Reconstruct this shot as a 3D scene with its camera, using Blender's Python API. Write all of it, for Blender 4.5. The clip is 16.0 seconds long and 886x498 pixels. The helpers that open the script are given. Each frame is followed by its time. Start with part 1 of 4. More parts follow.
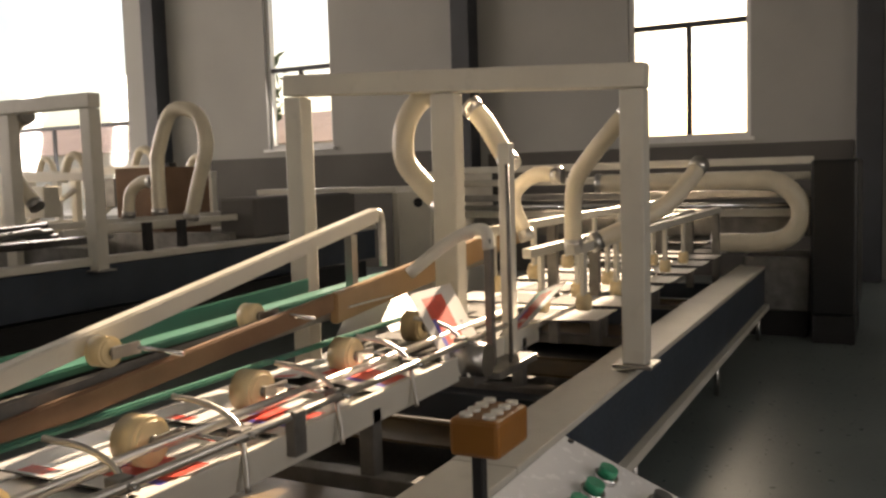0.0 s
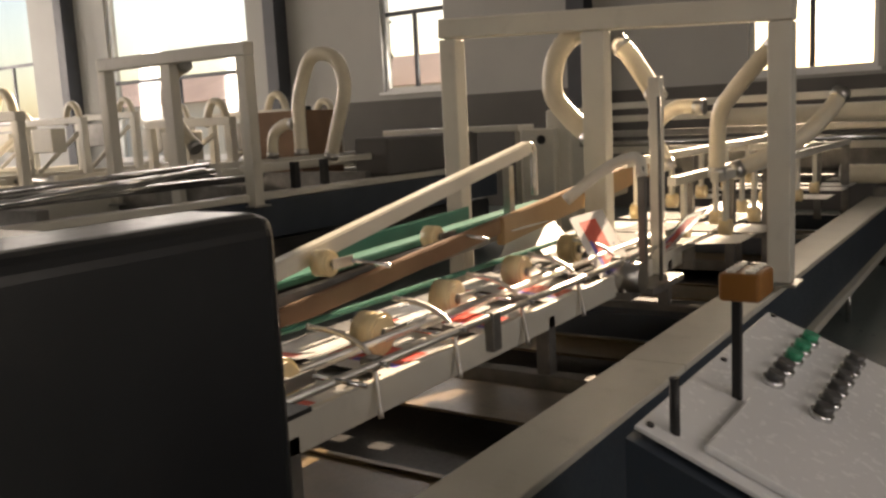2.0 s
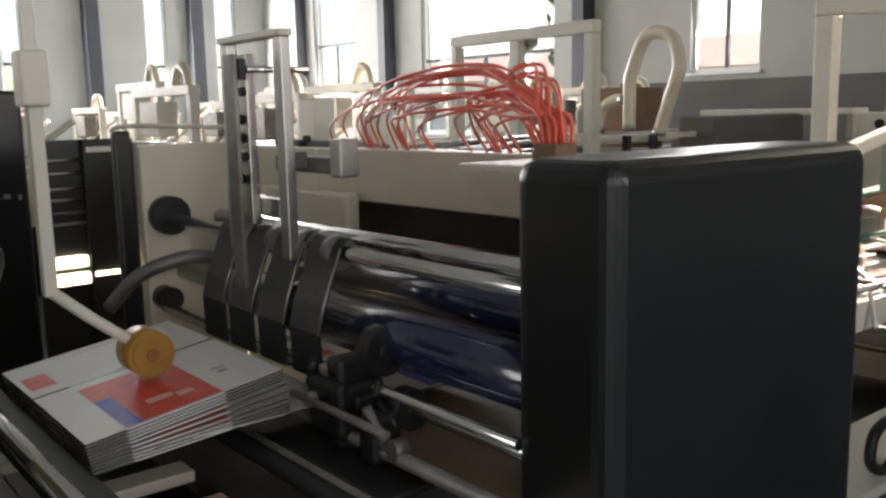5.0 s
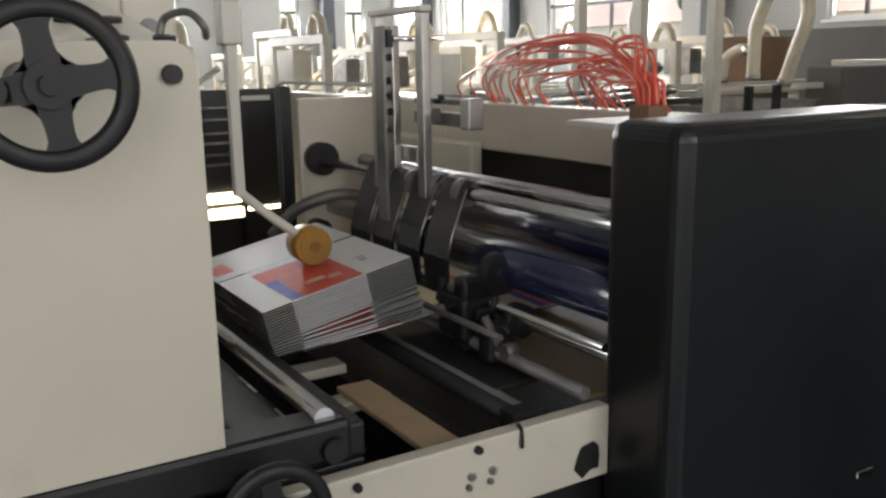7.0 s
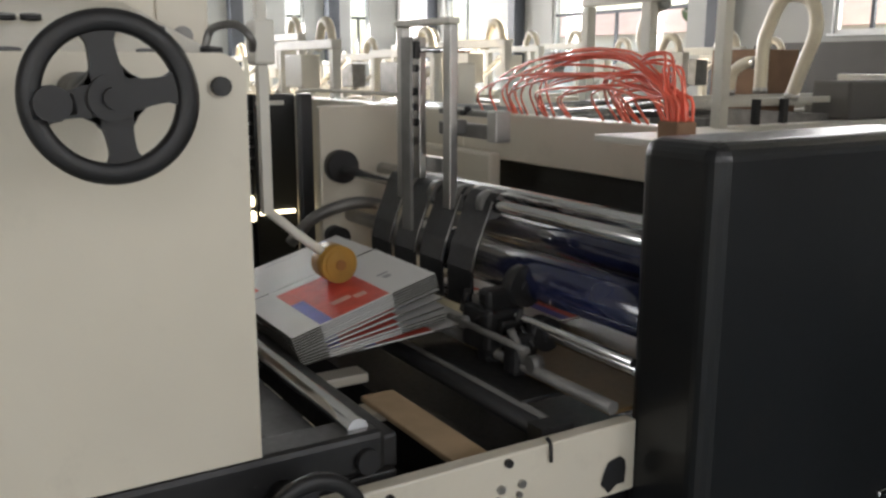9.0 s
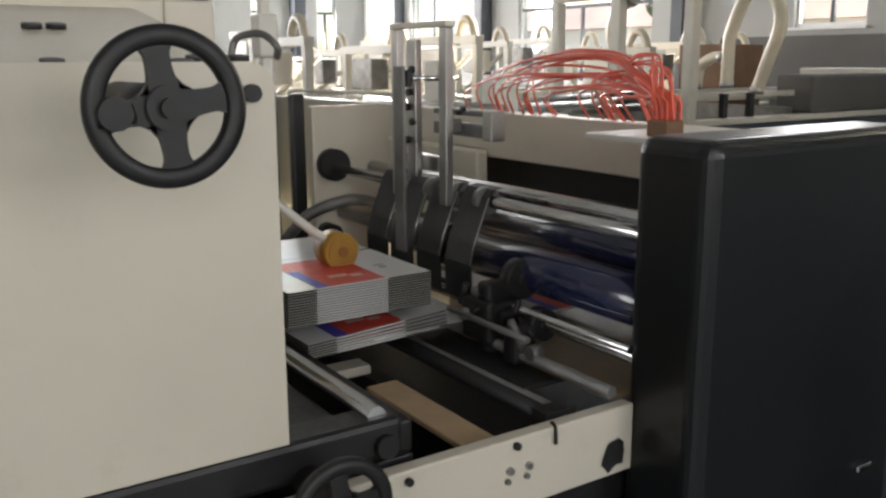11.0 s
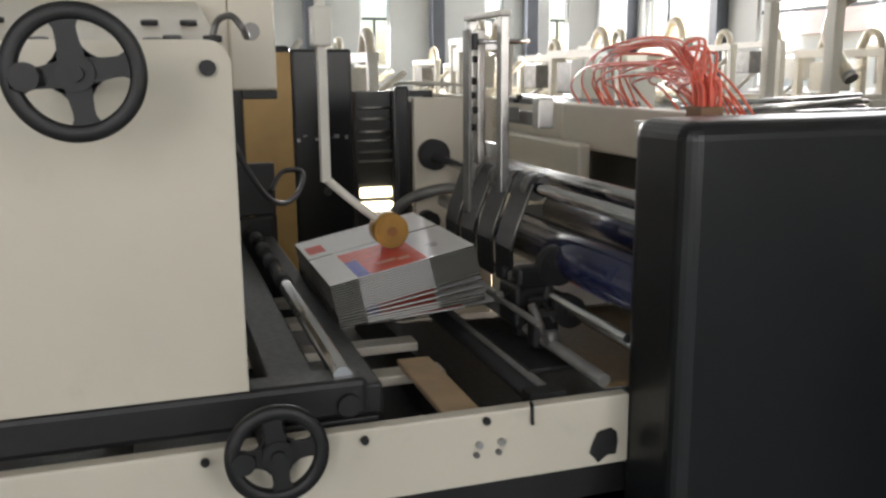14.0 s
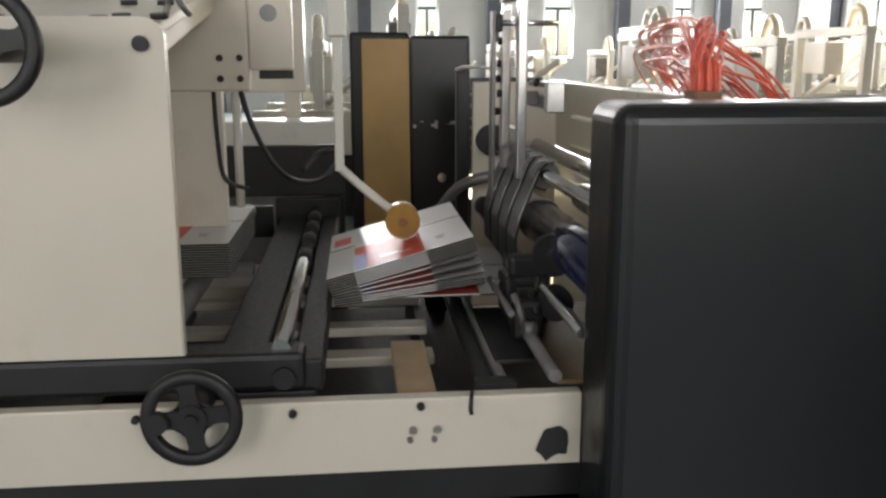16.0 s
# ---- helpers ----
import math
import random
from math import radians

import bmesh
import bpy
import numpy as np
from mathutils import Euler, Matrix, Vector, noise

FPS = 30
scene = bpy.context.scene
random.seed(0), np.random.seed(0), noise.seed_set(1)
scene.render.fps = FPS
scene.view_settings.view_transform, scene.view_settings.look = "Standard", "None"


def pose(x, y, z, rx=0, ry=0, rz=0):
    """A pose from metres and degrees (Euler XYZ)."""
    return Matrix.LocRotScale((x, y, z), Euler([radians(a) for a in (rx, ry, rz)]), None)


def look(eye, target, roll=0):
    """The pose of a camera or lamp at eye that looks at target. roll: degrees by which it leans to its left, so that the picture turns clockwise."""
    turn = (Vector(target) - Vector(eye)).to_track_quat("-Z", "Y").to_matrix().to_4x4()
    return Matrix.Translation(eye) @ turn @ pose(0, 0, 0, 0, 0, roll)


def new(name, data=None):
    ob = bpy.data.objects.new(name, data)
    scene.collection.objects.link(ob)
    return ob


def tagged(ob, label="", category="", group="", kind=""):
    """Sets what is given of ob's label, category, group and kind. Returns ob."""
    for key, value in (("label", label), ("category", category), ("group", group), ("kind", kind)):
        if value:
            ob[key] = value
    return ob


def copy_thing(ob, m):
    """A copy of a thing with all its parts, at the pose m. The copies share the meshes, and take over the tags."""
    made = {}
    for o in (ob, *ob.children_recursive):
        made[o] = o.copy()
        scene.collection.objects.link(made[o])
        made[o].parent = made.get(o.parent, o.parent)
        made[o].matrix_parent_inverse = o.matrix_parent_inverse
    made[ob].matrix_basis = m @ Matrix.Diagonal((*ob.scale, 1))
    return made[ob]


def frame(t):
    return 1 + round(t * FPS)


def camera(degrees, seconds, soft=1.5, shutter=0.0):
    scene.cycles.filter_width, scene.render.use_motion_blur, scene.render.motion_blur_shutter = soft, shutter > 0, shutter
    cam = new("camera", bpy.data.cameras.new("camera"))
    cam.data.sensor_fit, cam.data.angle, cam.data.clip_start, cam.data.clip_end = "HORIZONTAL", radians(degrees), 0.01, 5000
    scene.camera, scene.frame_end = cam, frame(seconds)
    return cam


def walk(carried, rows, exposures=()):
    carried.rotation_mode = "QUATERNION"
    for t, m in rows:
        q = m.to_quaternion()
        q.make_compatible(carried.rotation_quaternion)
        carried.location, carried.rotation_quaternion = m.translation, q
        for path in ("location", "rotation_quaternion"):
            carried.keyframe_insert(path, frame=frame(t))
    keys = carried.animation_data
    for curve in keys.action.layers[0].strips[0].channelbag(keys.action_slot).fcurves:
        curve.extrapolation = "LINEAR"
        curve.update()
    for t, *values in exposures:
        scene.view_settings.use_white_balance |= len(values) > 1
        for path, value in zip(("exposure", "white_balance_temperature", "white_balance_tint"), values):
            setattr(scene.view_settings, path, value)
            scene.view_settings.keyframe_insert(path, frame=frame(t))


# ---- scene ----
cam = camera(53.5, 16.0, soft=2.6)
PATH = [
    (0, (-0.019, 0.408, 1.579), (-0.929, 2.181, 1.412), -1.7),
    (0.5, (-0.154, 0.183, 1.587), (-1.086, 1.944, 1.407), -2.6),
    (1, (-0.184, 0.073, 1.571), (-1.215, 1.777, 1.395), -2.5),
    (1.5, (-0.121, 0.02, 1.571), (-1.211, 1.675, 1.299), -2.9),
    (2, (-0.081, -0.08, 1.556), (-1.179, 1.567, 1.268), -2.9),
    (2.5, (-0.15, -0.187, 1.577), (-1.255, 1.456, 1.291), -3.1),
    (3, (-0.209, -0.296, 1.566), (-1.316, 1.346, 1.279), -3.2),
    (3.5, (-0.198, -0.438, 1.566), (-1.295, 1.211, 1.29), -2.9),
    (4, (-0.199, -0.566, 1.527), (-1.297, 1.084, 1.257), -2.7),
    (4.2, (-0.206, -0.617, 1.52), (-1.372, 0.985, 1.249), -2.9),
    (4.5, (-0.263, -0.681, 1.503), (-1.611, 0.776, 1.263), -3.3),
    (4.8, (-0.27, -0.722, 1.514), (-1.747, 0.595, 1.219), -1.6),
    (5, (-0.226, -0.805, 1.506), (-1.758, 0.444, 1.2), -1.2),
    (7.5, (0.093, -1.023, 1.562), (-1.584, -0.018, 1.139), -0.8),
    (8, (0.098, -1.023, 1.565), (-1.578, -0.011, 1.156), 0.1),
    (8.5, (0.086, -1.033, 1.562), (-1.59, -0.021, 1.156), 0.2),
    (9, (0.05, -1.079, 1.568), (-1.62, -0.059, 1.159), 0.1),
    (11.5, (0.102, -1.194, 1.587), (-1.516, -0.091, 1.18), -0.5),
    (12, (0.145, -1.161, 1.545), (-1.49, -0.068, 1.183), -1.5),
    (12.5, (0.11, -1.048, 1.561), (-1.542, 0.007, 1.162), -0.9),
    (13, (0.146, -0.959, 1.548), (-1.559, 0.009, 1.152), -0.7),
    (13.5, (0.259, -0.867, 1.544), (-1.571, -0.166, 1.143), -1.5),
    (14, (0.357, -0.777, 1.532), (-1.507, -0.172, 1.132), -0.5),
    (14.5, (0.442, -0.733, 1.518), (-1.454, -0.225, 1.131), -0.7),
    (15, (0.489, -0.573, 1.532), (-1.431, -0.194, 1.121), -1.2),
    (15.5, (0.494, -0.423, 1.508), (-1.437, -0.093, 1.103), -0.4),
    (16, (0.431, -0.309, 1.506), (-1.515, -0.119, 1.089), -0.1),
]
walk(cam, [(t, look(eye, target, roll)) for t, eye, target, roll in PATH], exposures=[(0, 2.0, 7600, 20), (3.9, 1.85, 7600, 20), (5.0, 2.75, 6400, 14), (8.0, 2.85, 6400, 14), (16, 3.0, 6400, 14)])

# ---------------------------------------------------------------- light
world = bpy.data.worlds.new("sky")
scene.world = world
world.use_nodes = True
wn = world.node_tree
sky = wn.nodes.new("ShaderNodeTexSky")
sky.sky_type, sky.sun_disc = "NISHITA", False
SUN_EL, SUN_AZ = radians(24.0), radians(-2.5)   # azimuth from +y towards +x
sky.sun_elevation, sky.sun_rotation = SUN_EL, SUN_AZ
sky.dust_density, sky.ozone_density = 2.0, 1.5
wn.links.new(sky.outputs[0], wn.nodes["Background"].inputs[0])
wn.nodes["Background"].inputs[1].default_value = 0.06

sun = new("sun", bpy.data.lights.new("sun", "SUN"))
sun.data.energy, sun.data.angle, sun.data.color = 5.0, radians(0.8), (1.0, 0.86, 0.66)
sun_from = Vector((math.sin(SUN_AZ) * math.cos(SUN_EL), math.cos(SUN_AZ) * math.cos(SUN_EL), math.sin(SUN_EL)))
sun.matrix_world = look(sun_from * 30, (0, 0, 0))


def window_light(x, y, z, w, h, towards, watts, colour=(0.93, 0.97, 1.0)):
    """Daylight that comes in through a window's opening."""
    la = bpy.data.lights.new("window_daylight", "AREA")
    la.shape, la.size, la.size_y, la.energy, la.color = "RECTANGLE", w, h, watts, colour
    ob = new("window_daylight", la)
    ob.matrix_world = look((x, y, z), (x + towards[0], y + towards[1], z + towards[2]))
    return ob


# ---------------------------------------------------------------- materials
def material(name, colour, rough=0.5, metal=0.0, vary=0.15, scale=6.0, bump=0.0, bscale=60.0, dirt=0.0, spec=0.5, coat=0.0, random_tint=0.0):
    m = bpy.data.materials.new(name)
    m.use_nodes = True
    nt = m.node_tree
    b = nt.nodes["Principled BSDF"]
    b.inputs["Metallic"].default_value = metal
    b.inputs["Specular IOR Level"].default_value = spec
    b.inputs["Coat Weight"].default_value = coat
    b.inputs["Coat Roughness"].default_value = 0.12
    tc = nt.nodes.new("ShaderNodeTexCoord")
    n1 = nt.nodes.new("ShaderNodeTexNoise")
    n1.inputs["Scale"].default_value, n1.inputs["Detail"].default_value = scale, 6
    nt.links.new(tc.outputs["Object"], n1.inputs["Vector"])
    r = nt.nodes.new("ShaderNodeValToRGB")
    e = r.color_ramp.elements
    e[0].position, e[1].position = 0.3, 0.7
    e[0].color = (*[c * (1 - vary) for c in colour], 1)
    e[1].color = (*[min(1, c * (1 + vary)) for c in colour], 1)
    nt.links.new(n1.outputs["Fac"], r.inputs["Fac"])
    col = r.outputs["Color"]
    n2 = nt.nodes.new("ShaderNodeTexNoise")
    n2.inputs["Scale"].default_value, n2.inputs["Detail"].default_value = bscale, 4
    nt.links.new(tc.outputs["Object"], n2.inputs["Vector"])
    if dirt:
        n3 = nt.nodes.new("ShaderNodeTexNoise")
        n3.inputs["Scale"].default_value, n3.inputs["Detail"].default_value = scale * 2.3, 9
        n3.inputs["Roughness"].default_value = 0.7
        nt.links.new(tc.outputs["Object"], n3.inputs["Vector"])
        r3 = nt.nodes.new("ShaderNodeValToRGB")
        r3.color_ramp.elements[0].position, r3.color_ramp.elements[1].position = 0.56, 0.72
        mul = nt.nodes.new("ShaderNodeMath")
        mul.operation = "MULTIPLY"
        mul.inputs[1].default_value = dirt
        nt.links.new(n3.outputs["Fac"], r3.inputs["Fac"])
        nt.links.new(r3.outputs["Color"], mul.inputs[0])
        mx = nt.nodes.new("ShaderNodeMix")
        mx.data_type = "RGBA"
        mx.inputs["B"].default_value = (0.10, 0.085, 0.065, 1)
        nt.links.new(mul.outputs[0], mx.inputs["Factor"])
        nt.links.new(col, mx.inputs["A"])
        col = mx.outputs["Result"]
    if random_tint:
        oi = nt.nodes.new("ShaderNodeObjectInfo")
        hs = nt.nodes.new("ShaderNodeHueSaturation")
        mr = nt.nodes.new("ShaderNodeMapRange")
        mr.inputs["To Min"].default_value, mr.inputs["To Max"].default_value = 1 - random_tint, 1 + random_tint
        nt.links.new(oi.outputs["Random"], mr.inputs["Value"])
        nt.links.new(mr.outputs[0], hs.inputs["Value"])
        nt.links.new(col, hs.inputs["Color"])
        col = hs.outputs["Color"]
    nt.links.new(col, b.inputs["Base Color"])
    rr = nt.nodes.new("ShaderNodeMapRange")
    rr.inputs["To Min"].default_value, rr.inputs["To Max"].default_value = max(0.02, rough * 0.75), min(1, rough * 1.25)
    nt.links.new(n2.outputs["Fac"], rr.inputs["Value"])
    nt.links.new(rr.outputs[0], b.inputs["Roughness"])
    if bump:
        bp = nt.nodes.new("ShaderNodeBump")
        bp.inputs["Strength"].default_value, bp.inputs["Distance"].default_value = bump, 0.004
        nt.links.new(n2.outputs["Fac"], bp.inputs["Height"])
        nt.links.new(bp.outputs[0], b.inputs["Normal"])
    return m


def glowing(name, colour, strength):
    m = bpy.data.materials.new(name)
    m.use_nodes = True
    b = m.node_tree.nodes["Principled BSDF"]
    b.inputs["Base Color"].default_value = (*colour, 1)
    b.inputs["Emission Color"].default_value = (*colour, 1)
    b.inputs["Emission Strength"].default_value = strength
    return m


def glass(name, colour=(0.95, 0.98, 0.97)):
    m = bpy.data.materials.new(name)
    m.use_nodes = True
    nt = m.node_tree
    nt.nodes.remove(nt.nodes["Principled BSDF"])
    tr = nt.nodes.new("ShaderNodeBsdfTransparent")
    tr.inputs[0].default_value = (*colour, 1)
    gl = nt.nodes.new("ShaderNodeBsdfGlossy")
    gl.inputs["Roughness"].default_value = 0.05
    mx = nt.nodes.new("ShaderNodeMixShader")
    mx.inputs[0].default_value = 0.06
    nt.links.new(tr.outputs[0], mx.inputs[1])
    nt.links.new(gl.outputs[0], mx.inputs[2])
    nt.links.new(mx.outputs[0], nt.nodes["Material Output"].inputs[0])
    return m


CREAM = material("cream_machine_paint", (0.60, 0.555, 0.455), 0.38, vary=0.05, scale=2.5, dirt=0.12, bump=0.04)
IVORY = material("pale_steel_paint", (0.62, 0.60, 0.53), 0.42, vary=0.06, scale=3, dirt=0.15, bump=0.04)
NAVY = material("dark_navy_gloss_paint", (0.0085, 0.0095, 0.0105), 0.34, vary=0.25, scale=2, dirt=0.05, spec=0.5)
BLUEGREY = material("blue_grey_beam_paint", (0.035, 0.048, 0.066), 0.45, vary=0.2, scale=3, dirt=0.2)
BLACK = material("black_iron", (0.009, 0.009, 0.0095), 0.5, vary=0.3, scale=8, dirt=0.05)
RUBBER = material("black_rubber", (0.018, 0.018, 0.018), 0.75, vary=0.2)
CHROME = material("polished_steel", (0.66, 0.66, 0.66), 0.16, metal=1.0, vary=0.06, scale=5)
SATIN = material("satin_steel", (0.68, 0.66, 0.62), 0.44, metal=1.0, vary=0.12, scale=9, dirt=0.1)
STEEL = material("brushed_steel", (0.46, 0.45, 0.43), 0.32, metal=1.0, vary=0.12, scale=12, dirt=0.12)
DULL = material("worn_grey_steel", (0.20, 0.195, 0.185), 0.5, metal=0.6, vary=0.25, scale=9, dirt=0.3)
BLUEROLL = material("dark_blue_polished_roller", (0.012, 0.016, 0.05), 0.16, vary=0.15, spec=0.7, coat=0.6)
DUCT = material("cream_plastic_duct", (0.66, 0.60, 0.47), 0.33, vary=0.08, scale=5, dirt=0.15)
YELLOW = material("amber_polyurethane", (0.32, 0.165, 0.02), 0.4, vary=0.2, scale=14, dirt=0.12)
NYLON = material("cream_nylon_roller", (0.72, 0.58, 0.34), 0.4, vary=0.12, scale=12, dirt=0.12)
GREENBELT = material("green_rubber_belt", (0.03, 0.165, 0.12), 0.5, vary=0.15, scale=5, dirt=0.1)
TAN = material("tan_board", (0.45, 0.285, 0.105), 0.5, vary=0.12, scale=3, dirt=0.08)
BROWN = material("brown_kraft_board", (0.20, 0.115, 0.065), 0.75, vary=0.15, scale=4)
KRAFT = material("kraft_board", (0.30, 0.185, 0.09), 0.5, vary=0.12, scale=5)
BOARD = material("coated_white_board", (0.62, 0.615, 0.60), 0.36, vary=0.04, scale=6, bscale=7, random_tint=0.06)
# grey cut edges, with the shade of the slots painted into the colour
BOARDEDGE = material("shaded_grey_board_edges", (0.055, 0.053, 0.042), 0.85, vary=0.25, scale=40, random_tint=0.15)
REDINK = material("red_print", (0.62, 0.07, 0.045), 0.42, vary=0.18, scale=18)
BLUEINK = material("violet_blue_print", (0.08, 0.07, 0.42), 0.42, vary=0.18, scale=18)
PALEINK = material("pale_print_marks", (0.72, 0.42, 0.36), 0.42, vary=0.15, scale=30)
GREYINK = material("grey_print", (0.30, 0.30, 0.32), 0.45, vary=0.1)
WALL = material("grey_wall_plaster", (0.36, 0.36, 0.345), 0.85, vary=0.07, scale=0.6, bump=0.15, dirt=0.06)
DADO = material("dark_wall_base", (0.10, 0.095, 0.09), 0.8, vary=0.15, scale=0.8)
COLUMN = material("dark_grey_column_paint", (0.045, 0.05, 0.06), 0.6, vary=0.15, scale=2)
ROOF = material("grey_sheet_roof", (0.40, 0.41, 0.41), 0.7, vary=0.1, scale=0.5)
FLOOR = material("grey_green_epoxy_floor", (0.15, 0.185, 0.185), 0.30, vary=0.14, scale=0.8, dirt=0.1, bscale=20)
FRAME = material("white_window_frame", (0.70, 0.71, 0.71), 0.4, vary=0.05)
GLASS = glass("window_glass")
PLEXI = glass("clear_plastic", (0.80, 0.82, 0.82))
CONSOLE = material("brushed_console_panel", (0.84, 0.85, 0.86), 0.26, vary=0.05, scale=3, coat=0.4)
GREENBTN = material("green_button", (0.01, 0.28, 0.15), 0.35)
GREYBTN = material("dark_grey_button", (0.07, 0.07, 0.07), 0.4)
HOSE = material("orange_red_air_hose", (0.82, 0.15, 0.09), 0.35, vary=0.1, scale=20)
BROWNBOX = material("brown_plastic_box", (0.24, 0.10, 0.02), 0.35, vary=0.15, scale=9, dirt=0.1)
WOOD = material("pale_wood_board", (0.50, 0.36, 0.22), 0.6, vary=0.18, scale=7)
GROUND = material("dry_ground", (0.30, 0.29, 0.26), 0.9, vary=0.15, scale=0.3)
REDROOF = material("terracotta_sheet_roof", (0.58, 0.40, 0.33), 0.7, vary=0.12, scale=0.7)
PALEWALL = material("pale_render", (0.62, 0.60, 0.56), 0.85, vary=0.08, scale=0.5)
# emission stands in for sunlight on the rack's bars
SUNLIT_BAR = glowing("sunlit_bar_glow", (1.0, 0.86, 0.52), 0.8)
PAN = material("brown_dusty_pan", (0.13, 0.088, 0.04), 0.4, vary=0.3, scale=4, dirt=0.25)
LEAF = material("tree_leaves", (0.06, 0.09, 0.04), 0.7, vary=0.4, scale=3)
BARK = material("tree_bark", (0.10, 0.075, 0.05), 0.9, vary=0.3, scale=10)


# ---------------------------------------------------------------- mesh helpers
def box(bm, x0, x1, y0, y1, z0, z1, bevel=0.0, seg=2, turn=None):
    vs = [bm.verts.new((x, y, z)) for x in (x0, x1) for y in (y0, y1) for z in (z0, z1)]
    quads = ((0, 1, 3, 2), (4, 6, 7, 5), (0, 4, 5, 1), (2, 3, 7, 6), (0, 2, 6, 4), (1, 5, 7, 3))
    fs = [bm.faces.new([vs[i] for i in q]) for q in quads]
    if turn is not None:
        bmesh.ops.transform(bm, matrix=turn, verts=vs)
    if bevel:
        es = list({e for f in fs for e in f.edges})
        bmesh.ops.bevel(bm, geom=es, offset=bevel, segments=seg, affect="EDGES", profile=0.5)
    return vs


def rod(bm, p0, p1, r, n=16, r1=None):
    p0, p1 = Vector(p0), Vector(p1)
    q = (p1 - p0).to_track_quat("Z", "Y")
    rings = []
    for p, rad in ((p0, r), (p1, r if r1 is None else r1)):
        rings.append([bm.verts.new(p + q @ Vector((rad * math.cos(2 * math.pi * k / n), rad * math.sin(2 * math.pi * k / n), 0))) for k in range(n)])
    for k in range(n):
        f = bm.faces.new((rings[0][k], rings[0][(k + 1) % n], rings[1][(k + 1) % n], rings[1][k]))
        f.smooth = True
    bm.faces.new(rings[0][::-1])
    bm.faces.new(rings[1])


def smooth_path(points, per=8):
    """A round course through the points (Catmull-Rom)."""
    pts = [Vector(p) for p in points]
    pts = [2 * pts[0] - pts[1]] + pts + [2 * pts[-1] - pts[-2]]
    out = []
    for i in range(1, len(pts) - 2):
        a, b, c, d = pts[i - 1:i + 3]
        for k in range(per):
            t = k / per
            out.append(0.5 * (2 * b + (c - a) * t + (2 * a - 5 * b + 4 * c - d) * t * t + (3 * b - 3 * c + d - a) * t ** 3))
    return out + [pts[-2]]


def tube(bm, points, r, n=12, per=8, ribs=0.0, round_path=True):
    path = smooth_path(points, per) if round_path else [Vector(p) for p in points]
    rings, up = [], Vector((0.31, 0.17, 0.93))
    for i, p in enumerate(path):
        d = (path[min(i + 1, len(path) - 1)] - path[max(i - 1, 0)]).normalized()
        s = d.cross(up)
        s = s.normalized() if s.length > 1e-4 else d.orthogonal().normalized()
        u = s.cross(d).normalized()
        up = u
        rr = r * (1 + (ribs if i % 2 else 0))
        rings.append([bm.verts.new(p + rr * (math.cos(2 * math.pi * k / n) * s + math.sin(2 * math.pi * k / n) * u)) for k in range(n)])
    for a, b in zip(rings, rings[1:]):
        for k in range(n):
            bm.faces.new((a[k], a[(k + 1) % n], b[(k + 1) % n], b[k])).smooth = True
    bm.faces.new(rings[0][::-1])
    bm.faces.new(rings[-1])


def mesh_of(name, bm, mats):
    bmesh.ops.recalc_face_normals(bm, faces=bm.faces)
    me = bpy.data.meshes.new(name)
    bm.to_mesh(me)
    bm.free()
    for m in (mats if isinstance(mats, (list, tuple)) else (mats,)):
        me.materials.append(m)
    return me


def part(name, bm, mats, parent=None, label="", at=None):
    ob = new(name, mesh_of(name, bm, mats))
    if parent is not None:
        ob.parent = parent
    if at is not None:
        ob.matrix_basis = at
    if label:
        ob["label"] = label
    return ob


def thing(name, label, category, at=None, group="", kind=""):
    ob = new(name)
    ob.empty_display_size = 0.1
    if at is not None:
        ob.matrix_basis = at
    return tagged(ob, label, category, group, kind)


def one(f, *a, **k):
    bm = bmesh.new()
    f(bm, *a, **k)
    return bm


def bx(*a, **k):
    return one(box, *a, **k)


def rd(*a, **k):
    return one(rod, *a, **k)


def tb(*a, **k):
    return one(tube, *a, **k)


def many(*calls):
    bm = bmesh.new()
    for f, a, k in calls:
        f(bm, *a, **k)
    return bm


def shift(ob, dx=0.0, dy=0.0, dz=0.0):
    ob.matrix_basis = Matrix.Translation((dx, dy, dz)) @ ob.matrix_basis
    return ob


def structure(name, bm, mats, label=""):
    return tagged(part(name, bm, mats), label, kind="structure")


# ---------------------------------------------------------------- hall
XL, XR, YN, YS, ZT = -27.0, 5.5, 13.6, -12.0, 7.2
WT = 0.3


def wall_with_openings(name, along, fixed, a0, a1, openings, outward, label):
    """A wall in one mesh with openings (a, width, sill, head) that go right through it."""
    bm = bmesh.new()
    lo, hi = (fixed, fixed + WT) if outward > 0 else (fixed - WT, fixed)

    def put(u0, u1, z0, z1):
        if u1 - u0 > 1e-3 and z1 - z0 > 1e-3:
            if along == "x":
                box(bm, u0, u1, lo, hi, z0, z1)
            else:
                box(bm, lo, hi, u0, u1, z0, z1)
    at = a0
    for a, w, sill, head in sorted(openings):
        put(at, a - w / 2, 0, ZT)
        put(a - w / 2, a + w / 2, 0, sill)
        put(a - w / 2, a + w / 2, head, ZT)
        at = a + w / 2
    put(at, a1, 0, ZT)
    return structure(name, bm, WALL, label)


